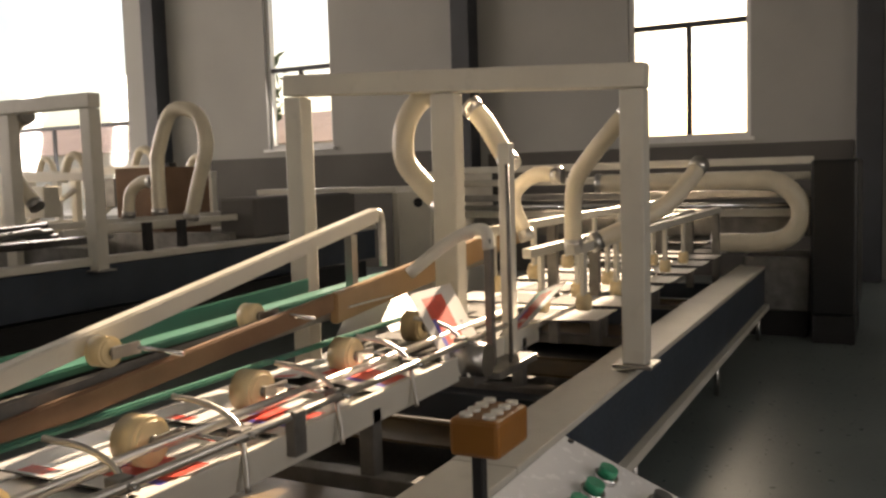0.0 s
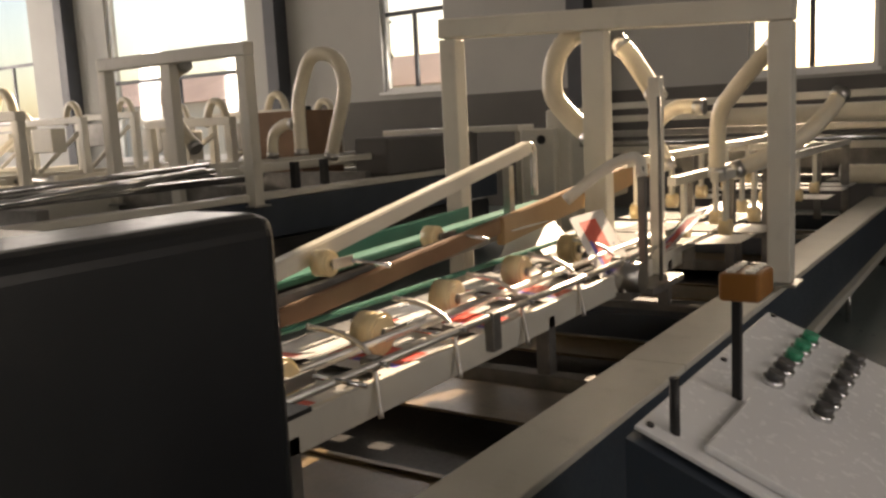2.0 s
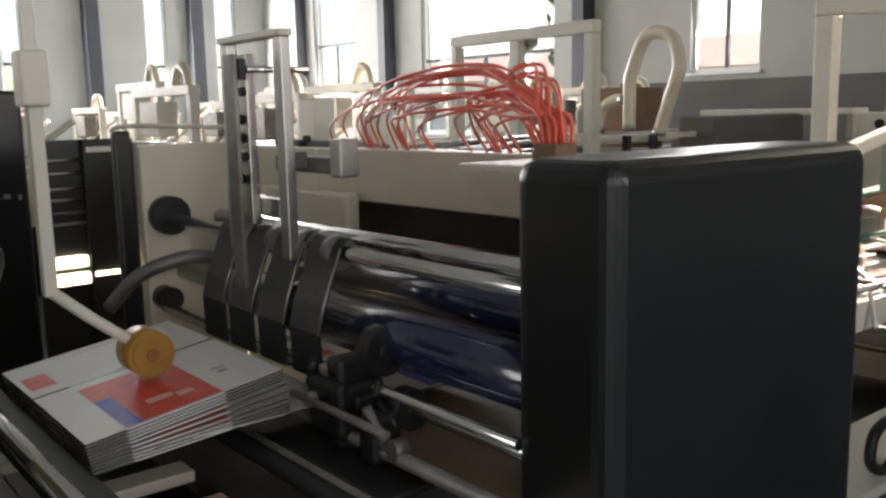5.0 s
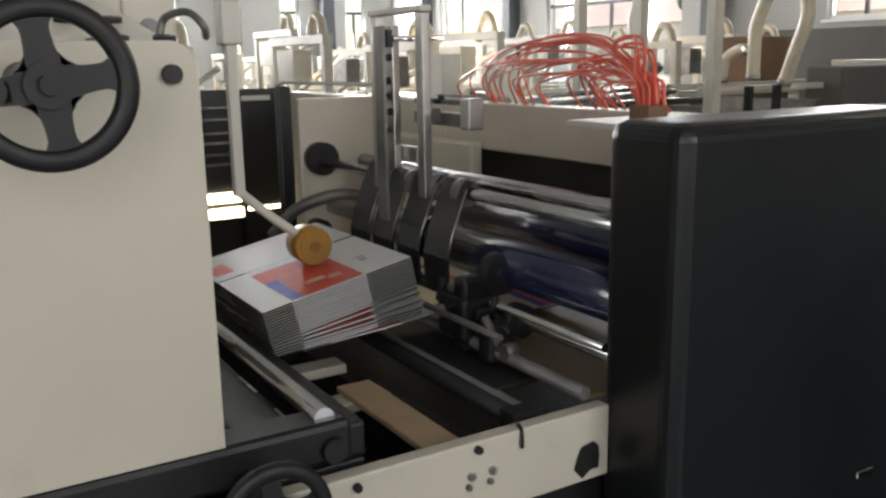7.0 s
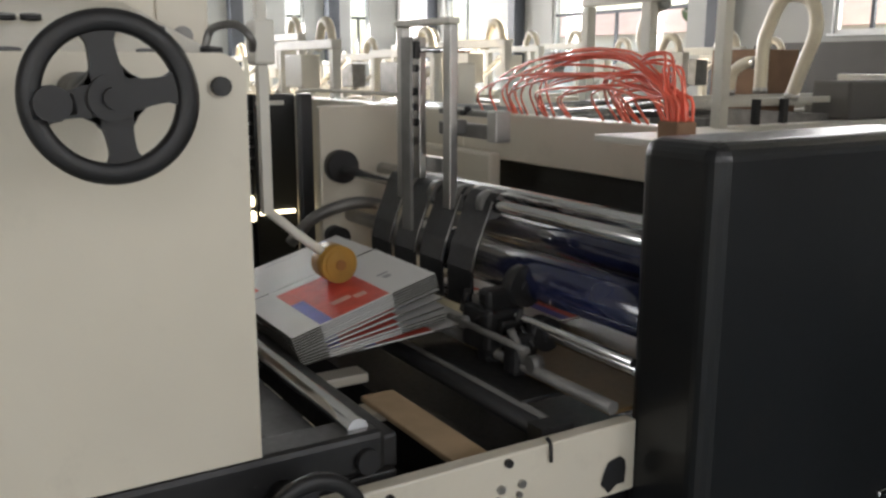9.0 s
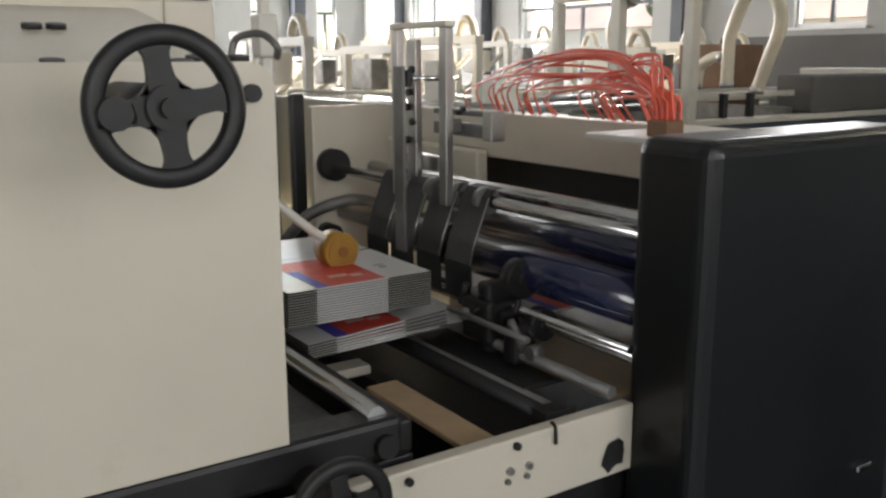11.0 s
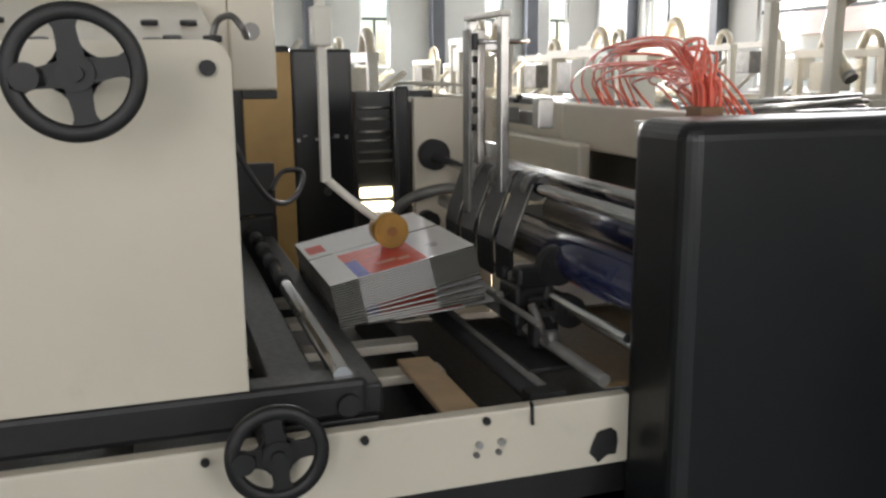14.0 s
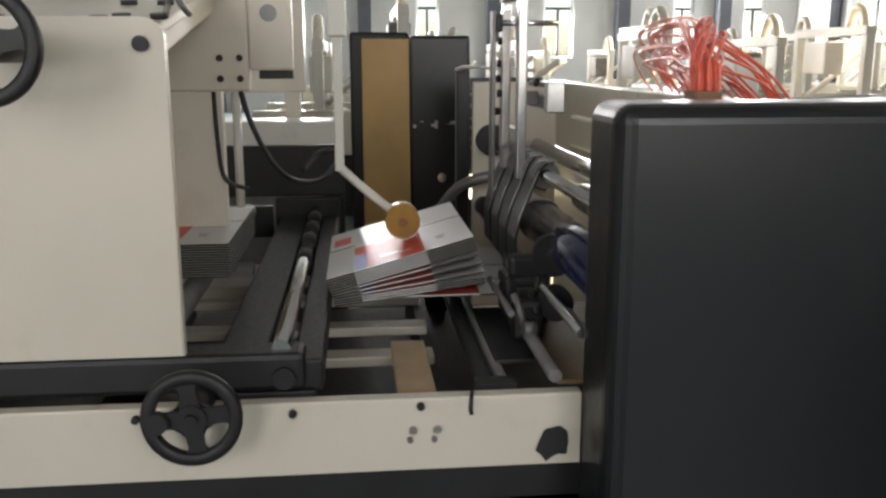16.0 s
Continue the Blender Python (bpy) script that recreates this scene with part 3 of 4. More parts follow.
base = thing("machine_plinth", "cream machine base beam with bolts and a dark stain", "machine base")
part("side_plate", bx(-1.20, -1.166, -2.6, 0.122, 0.72, 0.87, 0.004), CREAM, base)
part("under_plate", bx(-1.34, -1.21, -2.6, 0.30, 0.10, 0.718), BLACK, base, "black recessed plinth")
part("foot_rail", bx(-1.36, -1.20, -2.6, 0.30, 0.0, 0.098), BLACK, base)
for y, z in ((-0.733, 0.850), (-0.442, 0.850), (-0.197, 0.855), (-1.05, 0.80)):
    part("bolt", rd((-1.166, y, z), (-1.156, y, z), 0.008, 8), BLACK, base)
for y in (-0.212, -0.165):
    part("bolt", rd((-1.166, y, 0.806), (-1.158, y, 0.806), 0.008, 8), STEEL, base)
    part("bolt", rd((-1.166, y - .006, 0.786), (-1.158, y - .006, 0.786), 0.006, 8), DULL, base)
bm = bmesh.new()
bmesh.ops.create_circle(bm, cap_ends=True, segments=11, radius=0.033, matrix=Matrix.Translation((-1.1635, 0.062, 0.762)) @ Matrix.Rotation(radians(90), 4, "Y"))
rng = random.Random(5)
for v in bm.verts:
    v.co.y += rng.uniform(-0.006, 0.006)
    v.co.z += rng.uniform(-0.005, 0.012)
part("oil_stain", bm, BLACK, base, "dark irregular oil stain")
part("hook", tb([(-1.18, -0.095, 0.874), (-1.165, -0.098, 0.868), (-1.160, -0.100, 0.845), (-1.162, -0.098, 0.835)], 0.004, 6, 4), BLACK, base)

side = thing("side_panel", "cream painted machine side panel with screws", "machine panel")
bm = bmesh.new()
edge = [(-2.6, 0.955), (-0.645, 0.955)] + [(-0.685 + 0.04 * math.cos(radians(10 * k)), 1.545 + 0.04 * math.sin(radians(10 * k))) for k in range(10)] + [(-2.6, 1.585)]
ends = [[bm.verts.new((x, y, z)) for y, z in edge] for x in (-1.235, -1.21)]
bm.faces.new(ends[0])
bm.faces.new(ends[1][::-1])
for k in range(len(edge)):
    bm.faces.new((ends[0][k], ends[0][(k + 1) % len(edge)], ends[1][(k + 1) % len(edge)], ends[1][k]))
bmesh.ops.bevel(bm, geom=[e for e in bm.edges if all(abs(v.co.x + 1.21) < 1e-5 for v in e.verts)], offset=0.003, segments=2, affect="EDGES")
part("panel", bm, CREAM, side)
part("dark_rail", bx(-1.30, -1.215, -2.6, -0.42, 0.875, 0.952, 0.012), BLACK, side, "black slide rail under the panel")
for y, z in ((-0.685, 1.538), (-1.25, 1.53)):
    part("screw", rd((-1.21, y, z), (-1.196, y, z), 0.014, 12), BLACK, side)
for y in (-1.5, -0.46):
    part("end_knob", rd((-1.215, y, 0.905), (-1.20, y, 0.905), 0.022, 14), BLACK, side)


def handwheel(y, z, x, r, reach, tilt=0.0):
    h = thing("handwheel", "black cast iron handwheel with four flat spokes", "handwheel", pose(x, y, z, tilt, 0, 0), group="handwheels")
    bm = bmesh.new()
    n = 48
    # flat rim with rounded shoulders
    prof = [(r - 0.024, -0.007), (r - 0.020, -0.011), (r - 0.006, -0.011), (r, -0.006), (r, 0.006), (r - 0.006, 0.011), (r - 0.020, 0.011), (r - 0.024, 0.007)]
    rings = []
    for i in range(n):
        a = 2 * math.pi * i / n
        rings.append([bm.verts.new((u, rad * math.cos(a), rad * math.sin(a))) for rad, u in prof])
    m = len(prof)
    for i in range(n):
        for j in range(m):
            bm.faces.new((rings[i][j], rings[(i + 1) % n][j], rings[(i + 1) % n][(j + 1) % m], rings[i][(j + 1) % m])).smooth = True
    rim = part("rim", bm, BLACK, h)
    for i in range(4):
        # broad spoke, waisted, that flares into hub and rim
        bm = bmesh.new()
        cols = []
        for k in range(9):
            u = k / 8
            zz = 0.018 + u * (r - 0.020 - 0.018)
            half = 0.013 + 0.016 * (2 * u - 1) ** 4 + 0.004 * (1 - u)
            cols.append([bm.verts.new((xx, s * half, zz)) for xx, s in ((-0.007, -1), (0.005, -1), (0.005, 1), (-0.007, 1))])
        for a, b in zip(cols, cols[1:]):
            for j in range(4):
                bm.faces.new((a[j], a[(j + 1) % 4], b[(j + 1) % 4], b[j]))
        bm.faces.new(cols[0])
        bm.faces.new(cols[-1][::-1])
        bmesh.ops.transform(bm, matrix=Matrix.Rotation(i * math.pi / 2, 4, "X"), verts=bm.verts)
        part("spoke", bm, BLACK, h)
    part("hub", many((rod, ((-reach, 0, 0), (0.012, 0, 0), 0.027, 18), {}), (rod, ((0.012, 0, 0), (0.02, 0, 0), 0.012, 12), {})), BLACK, h)
    part("crank_grip", many((rod, ((0.005, -r * 0.42, 0.0), (0.005, -r + 0.012, 0.0), 0.012, 10), {}), (rod, ((0.004, -r * 0.66, 0.004), (0.022, -r * 0.66, 0.004), 0.02, 14), {})), BLACK, rim, "black grip knob")
    return h


handwheel(-0.877, 1.532, -0.99, 0.097, 0.224, 8)
handwheel(-0.614, 0.881, -1.085, 0.090, 0.135, 6)

# ---------------------------------------------------------------- ejector section
far = thing("far_side_frame", "cream machine side frame on the far side", "machine frame")
part("plate", bx(-2.70, -2.665, 0.10, 0.40, 0.30, 1.435, 0.006), CREAM, far)
part("foot", bx(-2.72, -2.64, 0.10, 0.40, 0.0, 0.298), BLACK, far)
part("flange", rd((-2.664, 0.165, 1.235), (-2.62, 0.165, 1.235), 0.055, 20), BLACK, far, "round black bearing flange")
part("cable_bend", tb([(-2.655, -0.02, 0.99), (-2.60, 0.05, 1.08), (-2.56, 0.16, 1.12), (-2.57, 0.26, 1.11), (-2.64, 0.36, 1.07)], 0.02, 10, 6), DULL, far)
part("knob", rd((-2.664, 0.14, 1.0), (-2.60, 0.14, 1.0), 0.035, 14), BLACK, far)
dark = thing("dark_side_panel", "narrow tall dark glossy machine post", "machine panel")
part("panel", bx(-2.74, -2.705, 0.045, 0.095, 0.86, 1.475, 0.008), NAVY, dark)
part("edge", bx(-2.76, -2.70, 0.05, 0.097, 0.30, 0.858, 0.004), NAVY, dark)
part("foot", bx(-2.76, -2.70, 0.05, 0.097, 0.0, 0.298), BLACK, dark)
part("bowed_rail", tb([(-2.74, 0.05, 1.478), (-2.70, 0.07, 1.487), (-2.55, 0.10, 1.487), (-2.40, 0.20, 1.482), (-2.25, 0.24, 1.478)], 0.006, 8, 6), IVORY, dark, "long thin bowed pale rail")
crossp = thing("cross_panel", "long cream cover panel across the machine", "machine panel")
part("panel", bx(-2.75, -1.19, 0.72, 0.80, 1.24, 1.402, 0.006), CREAM, crossp)
# black backing stands in for the deep shade inside the opening
part("pit_back", bx(-2.66, -1.20, 0.785, 0.797, 1.031, 1.239), BLACK, crossp, "black sheet for the shade inside the opening")
part("tall_panel", bx(-4.45, -2.752, 0.72, 0.80, 0.10, 1.402, 0.006), CREAM, crossp)
part("panel_foot", bx(-4.4, -2.8, 0.73, 0.79, 0.0, 0.099), BLACK, crossp)
part("ledge", bx(-2.66, -1.20, 0.46, 0.49, 1.09, 1.115, 0.004), IVORY, crossp)
# added black sheets darken the pit and keep sun off the deck
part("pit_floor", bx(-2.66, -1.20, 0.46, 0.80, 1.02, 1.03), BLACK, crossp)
# gap before this one lets a thin streak of sun through
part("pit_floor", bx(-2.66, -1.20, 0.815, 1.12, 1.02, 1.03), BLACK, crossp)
part("bracket", bx(-1.62, -1.605, 0.58, 0.595, 1.031, 1.17), BLACK, crossp)
cb = thing("cream_cover_box", "cream metal cover box", "machine cover")
part("box", bx(-3.5, -2.47, 0.65, 0.70, 1.13, 1.27, 0.012), CREAM, cb)
part("bracket", bx(-2.9, -2.8, 0.701, 0.719, 1.14, 1.2), DULL, cb)

roll = thing("blue_roller", "dark blue polished transfer roller with bright reflections", "roller", pose(0, 0.205, 1.065))
part("drum", rd((-1.98, 0, 0), (-1.19, 0, 0), 0.058, 36), BLUEROLL, roll)
part("journal", rd((-2.66, 0, 0), (-1.98, 0, 0), 0.022, 16), STEEL, roll)
part("collar", rd((-2.0, 0, 0), (-1.975, 0, 0), 0.062, 30), CHROME, roll)
part("sleeve", rd((-2.30, 0, 0), (-2.001, 0, 0), 0.052, 30), STEEL, roll, "bare steel sleeve")
r2 = thing("bright_shaft", "polished steel shaft across the ejector", "shaft")
part("shaft", rd((-2.63, 0.165, 1.225), (-1.18, 0.165, 1.225), 0.016, 18), CHROME, r2)
for x in (-2.12, -2.0, -1.88, -1.76):
    part("collar", rd((x - 0.015, 0.165, 1.225), (x + 0.015, 0.165, 1.225), 0.036, 18), DULL, r2)
r3 = thing("bright_shaft", "polished steel shaft behind the blue roller", "shaft")
part("shaft", rd((-2.66, 0.33, 1.215), (-1.18, 0.33, 1.215), 0.024, 18), CHROME, r3)
part("upper_drum", rd((-1.98, 0.33, 1.13), (-1.19, 0.33, 1.13), 0.04, 28), BLUEROLL, r3)
r4 = thing("bright_shaft", "slim polished steel rod below the blue roller", "shaft")
for y, z, r in ((0.12, 0.985, 0.010), (0.14, 0.965, 0.010), (0.165, 0.945, 0.010)):
    part("rod", rd((-2.66, y, z), (-1.18, y, z), r, 12), CHROME, r4)
r5 = thing("lower_shaft", "polished lower steel shaft with a worn plate", "shaft")
part("shaft", rd((-2.66, 0.07, 0.90), (-1.18, 0.07, 0.90), 0.014, 14), DULL, r5)
part("plate", bx(-1.75, -1.20, 0.08, 0.40, 0.875, 0.884), PAN, r5, "oily brown deck plate")
part("deck", bx(-2.6, -1.21, 0.42, 1.1, 0.80, 0.83), PAN, r5, "brown dusty deck")

for x in (-2.26, -2.117, -1.974, -1.831):
    g = thing("guard_plate", "dark curved guard plate with a bright slotted edge", "guard", group="guard plates on the roller")
    bm = bmesh.new()
    prof = [(0.185, 1.262), (0.158, 1.258), (0.142, 1.24), (0.096, 1.125), (0.082, 1.07), (0.085, 0.975)]
    for a, b in ((x, x + 0.115),):
        top = [[bm.verts.new((u, y + o, z)) for y, z in prof] for u in (a, b) for o in (0, 0.006)]
        for i in range(len(prof) - 1):
            bm.faces.new((top[0][i], top[0][i + 1], top[2][i + 1], top[2][i]))
            bm.faces.new((top[1][i], top[3][i], top[3][i + 1], top[1][i + 1])).smooth = True
            bm.faces.new((top[0][i], top[1][i], top[1][i + 1], top[0][i + 1]))
            bm.faces.new((top[2][i], top[2][i + 1], top[3][i + 1], top[3][i]))
    part("plate", bm, BLACK, g)
    part("bright_edge", tb([(x + 0.119, y - 0.002, z) for y, z in prof[2:5]], 0.0022, 6, 3, round_path=False), STEEL, g)

br = thing("pusher_bracket", "steel pusher frame of two upright bars with bolts", "machine frame")
for x, y in ((-2.135, 0.125), (-1.887, 0.125)):
    part("upright", bx(x - 0.018, x + 0.018, y - 0.012, y + 0.012, 1.20, 1.67, 0.003), STEEL, br)
part("slide", bx(-2.03, -1.985, 0.09, 0.112, 1.27, 1.64, 0.003), STEEL, br)
part("top_bar", bx(-2.155, -1.867, 0.108, 0.142, 1.671, 1.686, 0.003), IVORY, br)
part("lower_bar", bx(-2.116, -1.906, 0.113, 0.135, 1.29, 1.33, 0.003), STEEL, br)
for z in (1.42, 1.50, 1.46, 1.37, 1.56):
    part("bolt", rd((-2.008 + 0.02 * math.sin(z * 90), 0.078, z), (-2.008 + 0.02 * math.sin(z * 90), 0.0895, z), 0.010, 8), BLACK, br)
part("clamp_bar", bx(-2.02, -1.745, 0.17, 0.20, 1.385, 1.42, 0.004), DULL, br)
part("clamp_bar", bx(-2.02, -1.745, 0.17, 0.20, 1.44, 1.455, 0.004), DULL, br)
part("clamp_head", bx(-1.775, -1.735, 0.162, 0.208, 1.38, 1.458, 0.004), STEEL, br)
for x in (-1.86, -1.90, -1.88):
    part("bolt", rd((x, 0.168, 1.44 + 0.02 * math.sin(x * 80)), (x, 0.155, 1.44 + 0.02 * math.sin(x * 80)), 0.007, 8), BLACK, br)
part("hanger_arm", bx(-1.90, -1.875, 0.1375, 0.1695, 1.395, 1.43, 0.003), DULL, br)

# dark gearing beside the roller
gear = thing("feed_gear_cluster", "black feed wheels and brackets under the roller", "mechanism")
rng = random.Random(8)
part("valve_body", bx(-1.69, -1.575, 0.035, 0.145, 0.90, 1.005, 0.012), BLACK, gear)
part("valve_cap", bx(-1.67, -1.60, 0.05, 0.125, 1.0055, 1.03, 0.008), DULL, gear, "worn steel cap")
part("side_lug", bx(-1.5745, -1.55, 0.06, 0.12, 0.93, 0.985, 0.006), BLACK, gear)
for x, y, z, r in ((-1.60, 0.155, 1.05, 0.05), (-1.60, 0.09, 0.915, 0.045), (-1.50, 0.14, 0.96, 0.04)):
    part("wheel", many((rod, ((x - 0.02, y, z), (x + 0.02, y, z), r, 20), {}), (rod, ((x - 0.03, y, z), (x + 0.03, y, z), r * 0.4, 12), {})), BLACK, gear)
part("bracket", bx(-1.645, -1.595, 0.05, 0.15, 0.87, 1.05, 0.012), BLACK, gear)
for k in range(12):
    x, y, z = rng.uniform(-1.72, -1.42), rng.uniform(0.03, 0.14), rng.uniform(0.89, 1.03)
    if k % 3:
        part("linkage", rd((x, y, z), (x + rng.uniform(-0.06, 0.06), y + rng.uniform(-0.03, 0.03), z - rng.uniform(0.03, 0.09)), rng.uniform(0.006, 0.013), 10), BLACK if k % 4 else DULL, gear)
    else:
        part("nut", rd((x, y - 0.03, z), (x, y, z), rng.uniform(0.012, 0.02), 6), DULL, gear)
part("bracket", bx(-1.525, -1.475, 0.04, 0.11, 0.874, 0.97, 0.014), BLACK, gear)
part("bright_pin", rd((-1.72, 0.02, 0.965), (-1.40, 0.02, 0.965), 0.008, 10), DULL, gear)
part("base_plate", bx(-1.78, -1.36, -0.02, 0.20, 0.862, 0.873, 0.003), BLACK, gear)

# bed under the pile
bed = thing("ejector_bed", "dark ejector bed with cream cross slats and steel guide bars", "machine bed")
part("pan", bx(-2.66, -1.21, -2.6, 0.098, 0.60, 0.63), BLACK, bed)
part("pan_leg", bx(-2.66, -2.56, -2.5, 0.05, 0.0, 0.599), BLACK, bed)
# added black sheet hides the lit floor so the gap stays dark
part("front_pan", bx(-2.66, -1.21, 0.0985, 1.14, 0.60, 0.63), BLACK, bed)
for x in (-2.45, -2.20, -1.90, -1.655):
    part("slat", bx(x - 0.035, x + 0.035, -1.3, -0.13, 0.775, 0.80, 0.004), CREAM, bed)
part("slat", bx(-1.70, -1.215, -0.235, -0.15, 0.801, 0.815, 0.003), WOOD, bed, "pale brown wooden board")
part("slat", bx(-2.5, -2.2, -0.9, -0.55, 0.801, 0.84, 0.003), CREAM, bed)
for y in (-1.3, -0.9, -0.5, -0.13):
    part("slat_support", bx(-2.6, -1.215, y - 0.02, y + 0.02, 0.631, 0.774), BLACK, bed)
for y, x1, rad in ((-0.02, -1.24, 0.014), (-0.055, -1.23, 0.02)):
    part("guide_bar", rd((-2.60, y, 0.855), (x1, y, 0.855), rad, 12), DULL if rad < 0.018 else BLACK, bed)
part("guide_post", bx(-2.63, -2.59, -0.08, 0.0, 0.631, 0.875), BLACK, bed)
part("guide_post", bx(-1.26, -1.215, -0.08, 0.0, 0.631, 0.875), BLACK, bed)
es = thing("sleeve_shaft", "black sleeve shaft with bright collars across the bed", "shaft")
part("black_beam", bx(-2.90, -1.24, -0.445, -0.385, 0.865, 0.93, 0.006), BLACK, es)
part("shaft", rd((-2.90, -0.465, 0.955), (-1.235, -0.465, 0.955), 0.019, 18), CHROME, es)
for x in (-2.7, -2.5, -2.3, -2.05):
    part("sleeve", rd((x - 0.05, -0.465, 0.955), (x + 0.05, -0.465, 0.955), 0.023, 18), RUBBER, es)
part("black_beam", bx(-2.90, -1.24, -0.60, -0.50, 0.85, 0.93, 0.006), BLACK, es)
part("end_post", bx(-2.95, -2.90, -0.62, -0.38, 0.0, 1.0, 0.006), BLACK, es)
part("end_post", bx(-1.238, -1.216, -0.60, -0.40, 0.631, 0.874, 0.003), BLACK, es)
fb = thing("far_conveyor_beam", "black conveyor side beam on the far side", "conveyor")
part("beam", bx(-3.0, -2.96, -2.6, -0.36, 1.0, 1.195, 0.006), BLACK, fb)
part("leg", bx(-3.0, -2.96, -2.5, -2.42, 0, 0.999), BLACK, fb)
part("leg", bx(-3.0, -2.96, -0.44, -0.36, 0, 0.999), BLACK, fb)
belt = thing("outfeed_belt", "outfeed rollers and belts behind the panel", "conveyor")
for i in range(9):
    y = -0.72 - 0.2 * i
    part("cross_roller", rd((-2.90, y, 0.954), (-1.24, y, 0.954), 0.028, 14), DULL, belt)
part("side_rail", bx(-2.95, -2.91, -2.6, -0.63, 0.85, 0.97, 0.004), BLACK, belt)
part("rail_leg", bx(-2.95, -2.91, -2.5, -2.4, 0, 0.849), BLACK, belt)

# upper plate with four screws, cables and a cream post
up = thing("upper_side_plate", "cream upper machine plate with four screws", "machine panel")
part("plate", bx(-1.99, -1.952, -2.6, -0.585, 1.43, 1.72, 0.006), CREAM, up)
part("end_plate", bx(-1.988, -1.954, -0.5845, -0.47, 1.485, 1.72, 0.006), CREAM, up)
part("dark_edge", bx(-1.985, -1.956, -0.56, -0.47, 1.462, 1.484, 0.003), BLACK, up)
part("socket", rd((-1.954, -0.53, 1.63), (-1.948, -0.53, 1.63), 0.022, 16), DULL, up)
for y in (-0.608, -0.659):
    for z in (1.516, 1.463):
        part("screw", rd((-1.952, y, z), (-1.944, y, z), 0.009, 8), BLACK, up)
part("post", bx(-2.0, -1.96, -0.86, -0.66, 0.96, 1.43, 0.004), CREAM, up)
part("thin_post", rd((-1.97, -0.625, 1.12), (-1.97, -0.625, 1.43), 0.012, 10), IVORY, up)
part("cable", tb([(-1.96, -0.68, 1.43), (-1.955, -0.675, 1.3), (-1.955, -0.66, 1.2), (-1.96, -0.6, 1.17)], 0.006, 6, 5), BLACK, up)
part("cable", tb([(-1.96, -0.61, 1.43), (-1.95, -0.59, 1.36), (-1.95, -0.55, 1.27), (-1.98, -0.50, 1.2), (-2.1, -0.44, 1.17), (-2.2, -0.39, 1.185), (-2.3, -0.36, 1.23), (-2.3, -0.42, 1.235), (-2.2, -0.47, 1.19)], 0.008, 6, 6), BLACK, up)
part("rail", bx(-2.0, -1.95, -2.6, -0.60, 0.93, 0.959), DULL, up)

side_top = thing("top_cover", "cream top cover with small dark knobs", "machine cover")
TOP = Matrix.Translation((-1.24, 0, 1.575)) @ Matrix.Rotation(radians(10), 4, "Y")   # the cover rises away from the operator
part("cover", bx(-0.715, -0.004, -2.6, -0.655, -0.022, 0.0, 0.004, turn=TOP), CREAM, side_top)
for u, y in ((-0.385, -0.915), (-0.387, -0.875), (-0.025, -0.769), (-0.275, -0.772), (-0.057, -0.736), (-0.275, -0.698), (-0.057, -0.668), (-0.03, -0.95), (-0.30, -1.05), (-0.06, -1.12)):
    part("knob", rd((u, y, 0.0), (u, y, 0.009), 0.017, 14), BLACK, side_top, at=TOP)
part("hook", tb([(-0.10, -0.665, 0.0), (-0.10, -0.655, 0.03), (-0.05, -0.635, 0.045), (-0.02, -0.62, 0.03), (-0.04, -0.61, 0.01)], 0.006, 8, 5), DULL, side_top, at=TOP)
part("cross_rib", bx(-0.70, -0.02, -0.675, -0.66, -0.06, -0.0225, 0.002), CREAM, side_top, at=TOP)

# ---------------------------------------------------------------- operator desk
desk = thing("control_desk", "grey sloped control desk with rows of push buttons", "control panel")
slope = Matrix.Translation((-0.595, 0, 1.105)) @ Matrix.Rotation(radians(23), 4, "Y")
part("body", bx(-0.57, -0.20, 1.16, 1.93, 0.12, 0.90, 0.02), BLUEGREY, desk)
part("plinth", bx(-0.55, -0.22, 1.18, 1.91, 0.0, 0.119), BLACK, desk)
bm = bmesh.new()
vs = [bm.verts.new(v) for y in (1.13, 1.965) for v in ((-0.598, y, 0.902), (-0.598, y, 1.09), (-0.18, y, 0.915), (-0.18, y, 0.902))]
for q in ((0, 1, 2, 3), (7, 6, 5, 4), (0, 4, 5, 1), (1, 5, 6, 2), (2, 6, 7, 3), (3, 7, 4, 0)):
    bm.faces.new([vs[i] for i in q])
part("desk_head", bm, BLUEGREY, desk)
part("panel", bx(0.004, 0.43, 1.15, 1.945, -0.006, 0.002, 0.002, turn=slope), CONSOLE, desk, "brushed pale grey button panel")
part("display_lid", bx(0.10, 0.36, 1.18, 1.42, 0.0025, 0.016, 0.004, turn=slope), CONSOLE, desk)
for i in range(5):
    ring = part("button_ring", rd((0.11, 1.86 - i * 0.075, 0.002), (0.11, 1.86 - i * 0.075, 0.012), 0.021, 16), CHROME, desk, at=slope)
    part("button_cap", rd((0.11, 1.86 - i * 0.075, 0.012), (0.11, 1.86 - i * 0.075, 0.026), 0.016, 16), GREENBTN if i < 3 else GREYBTN, ring, "green push button" if i < 3 else "")
for i in range(6):
    ring = part("button_ring", rd((0.205, 1.87 - i * 0.07, 0.002), (0.205, 1.87 - i * 0.07, 0.012), 0.021, 16), CHROME, desk, at=slope)
    part("button_cap", rd((0.205, 1.87 - i * 0.07, 0.012), (0.205, 1.87 - i * 0.07, 0.026), 0.016, 16), GREYBTN, ring)
for x, y in ((0.02, 1.93), (0.02, 1.55), (0.02, 1.17)):
    part("screw", rd((x, y, 0.002), (x, y, 0.006), 0.006, 8), BLACK, desk, at=slope)
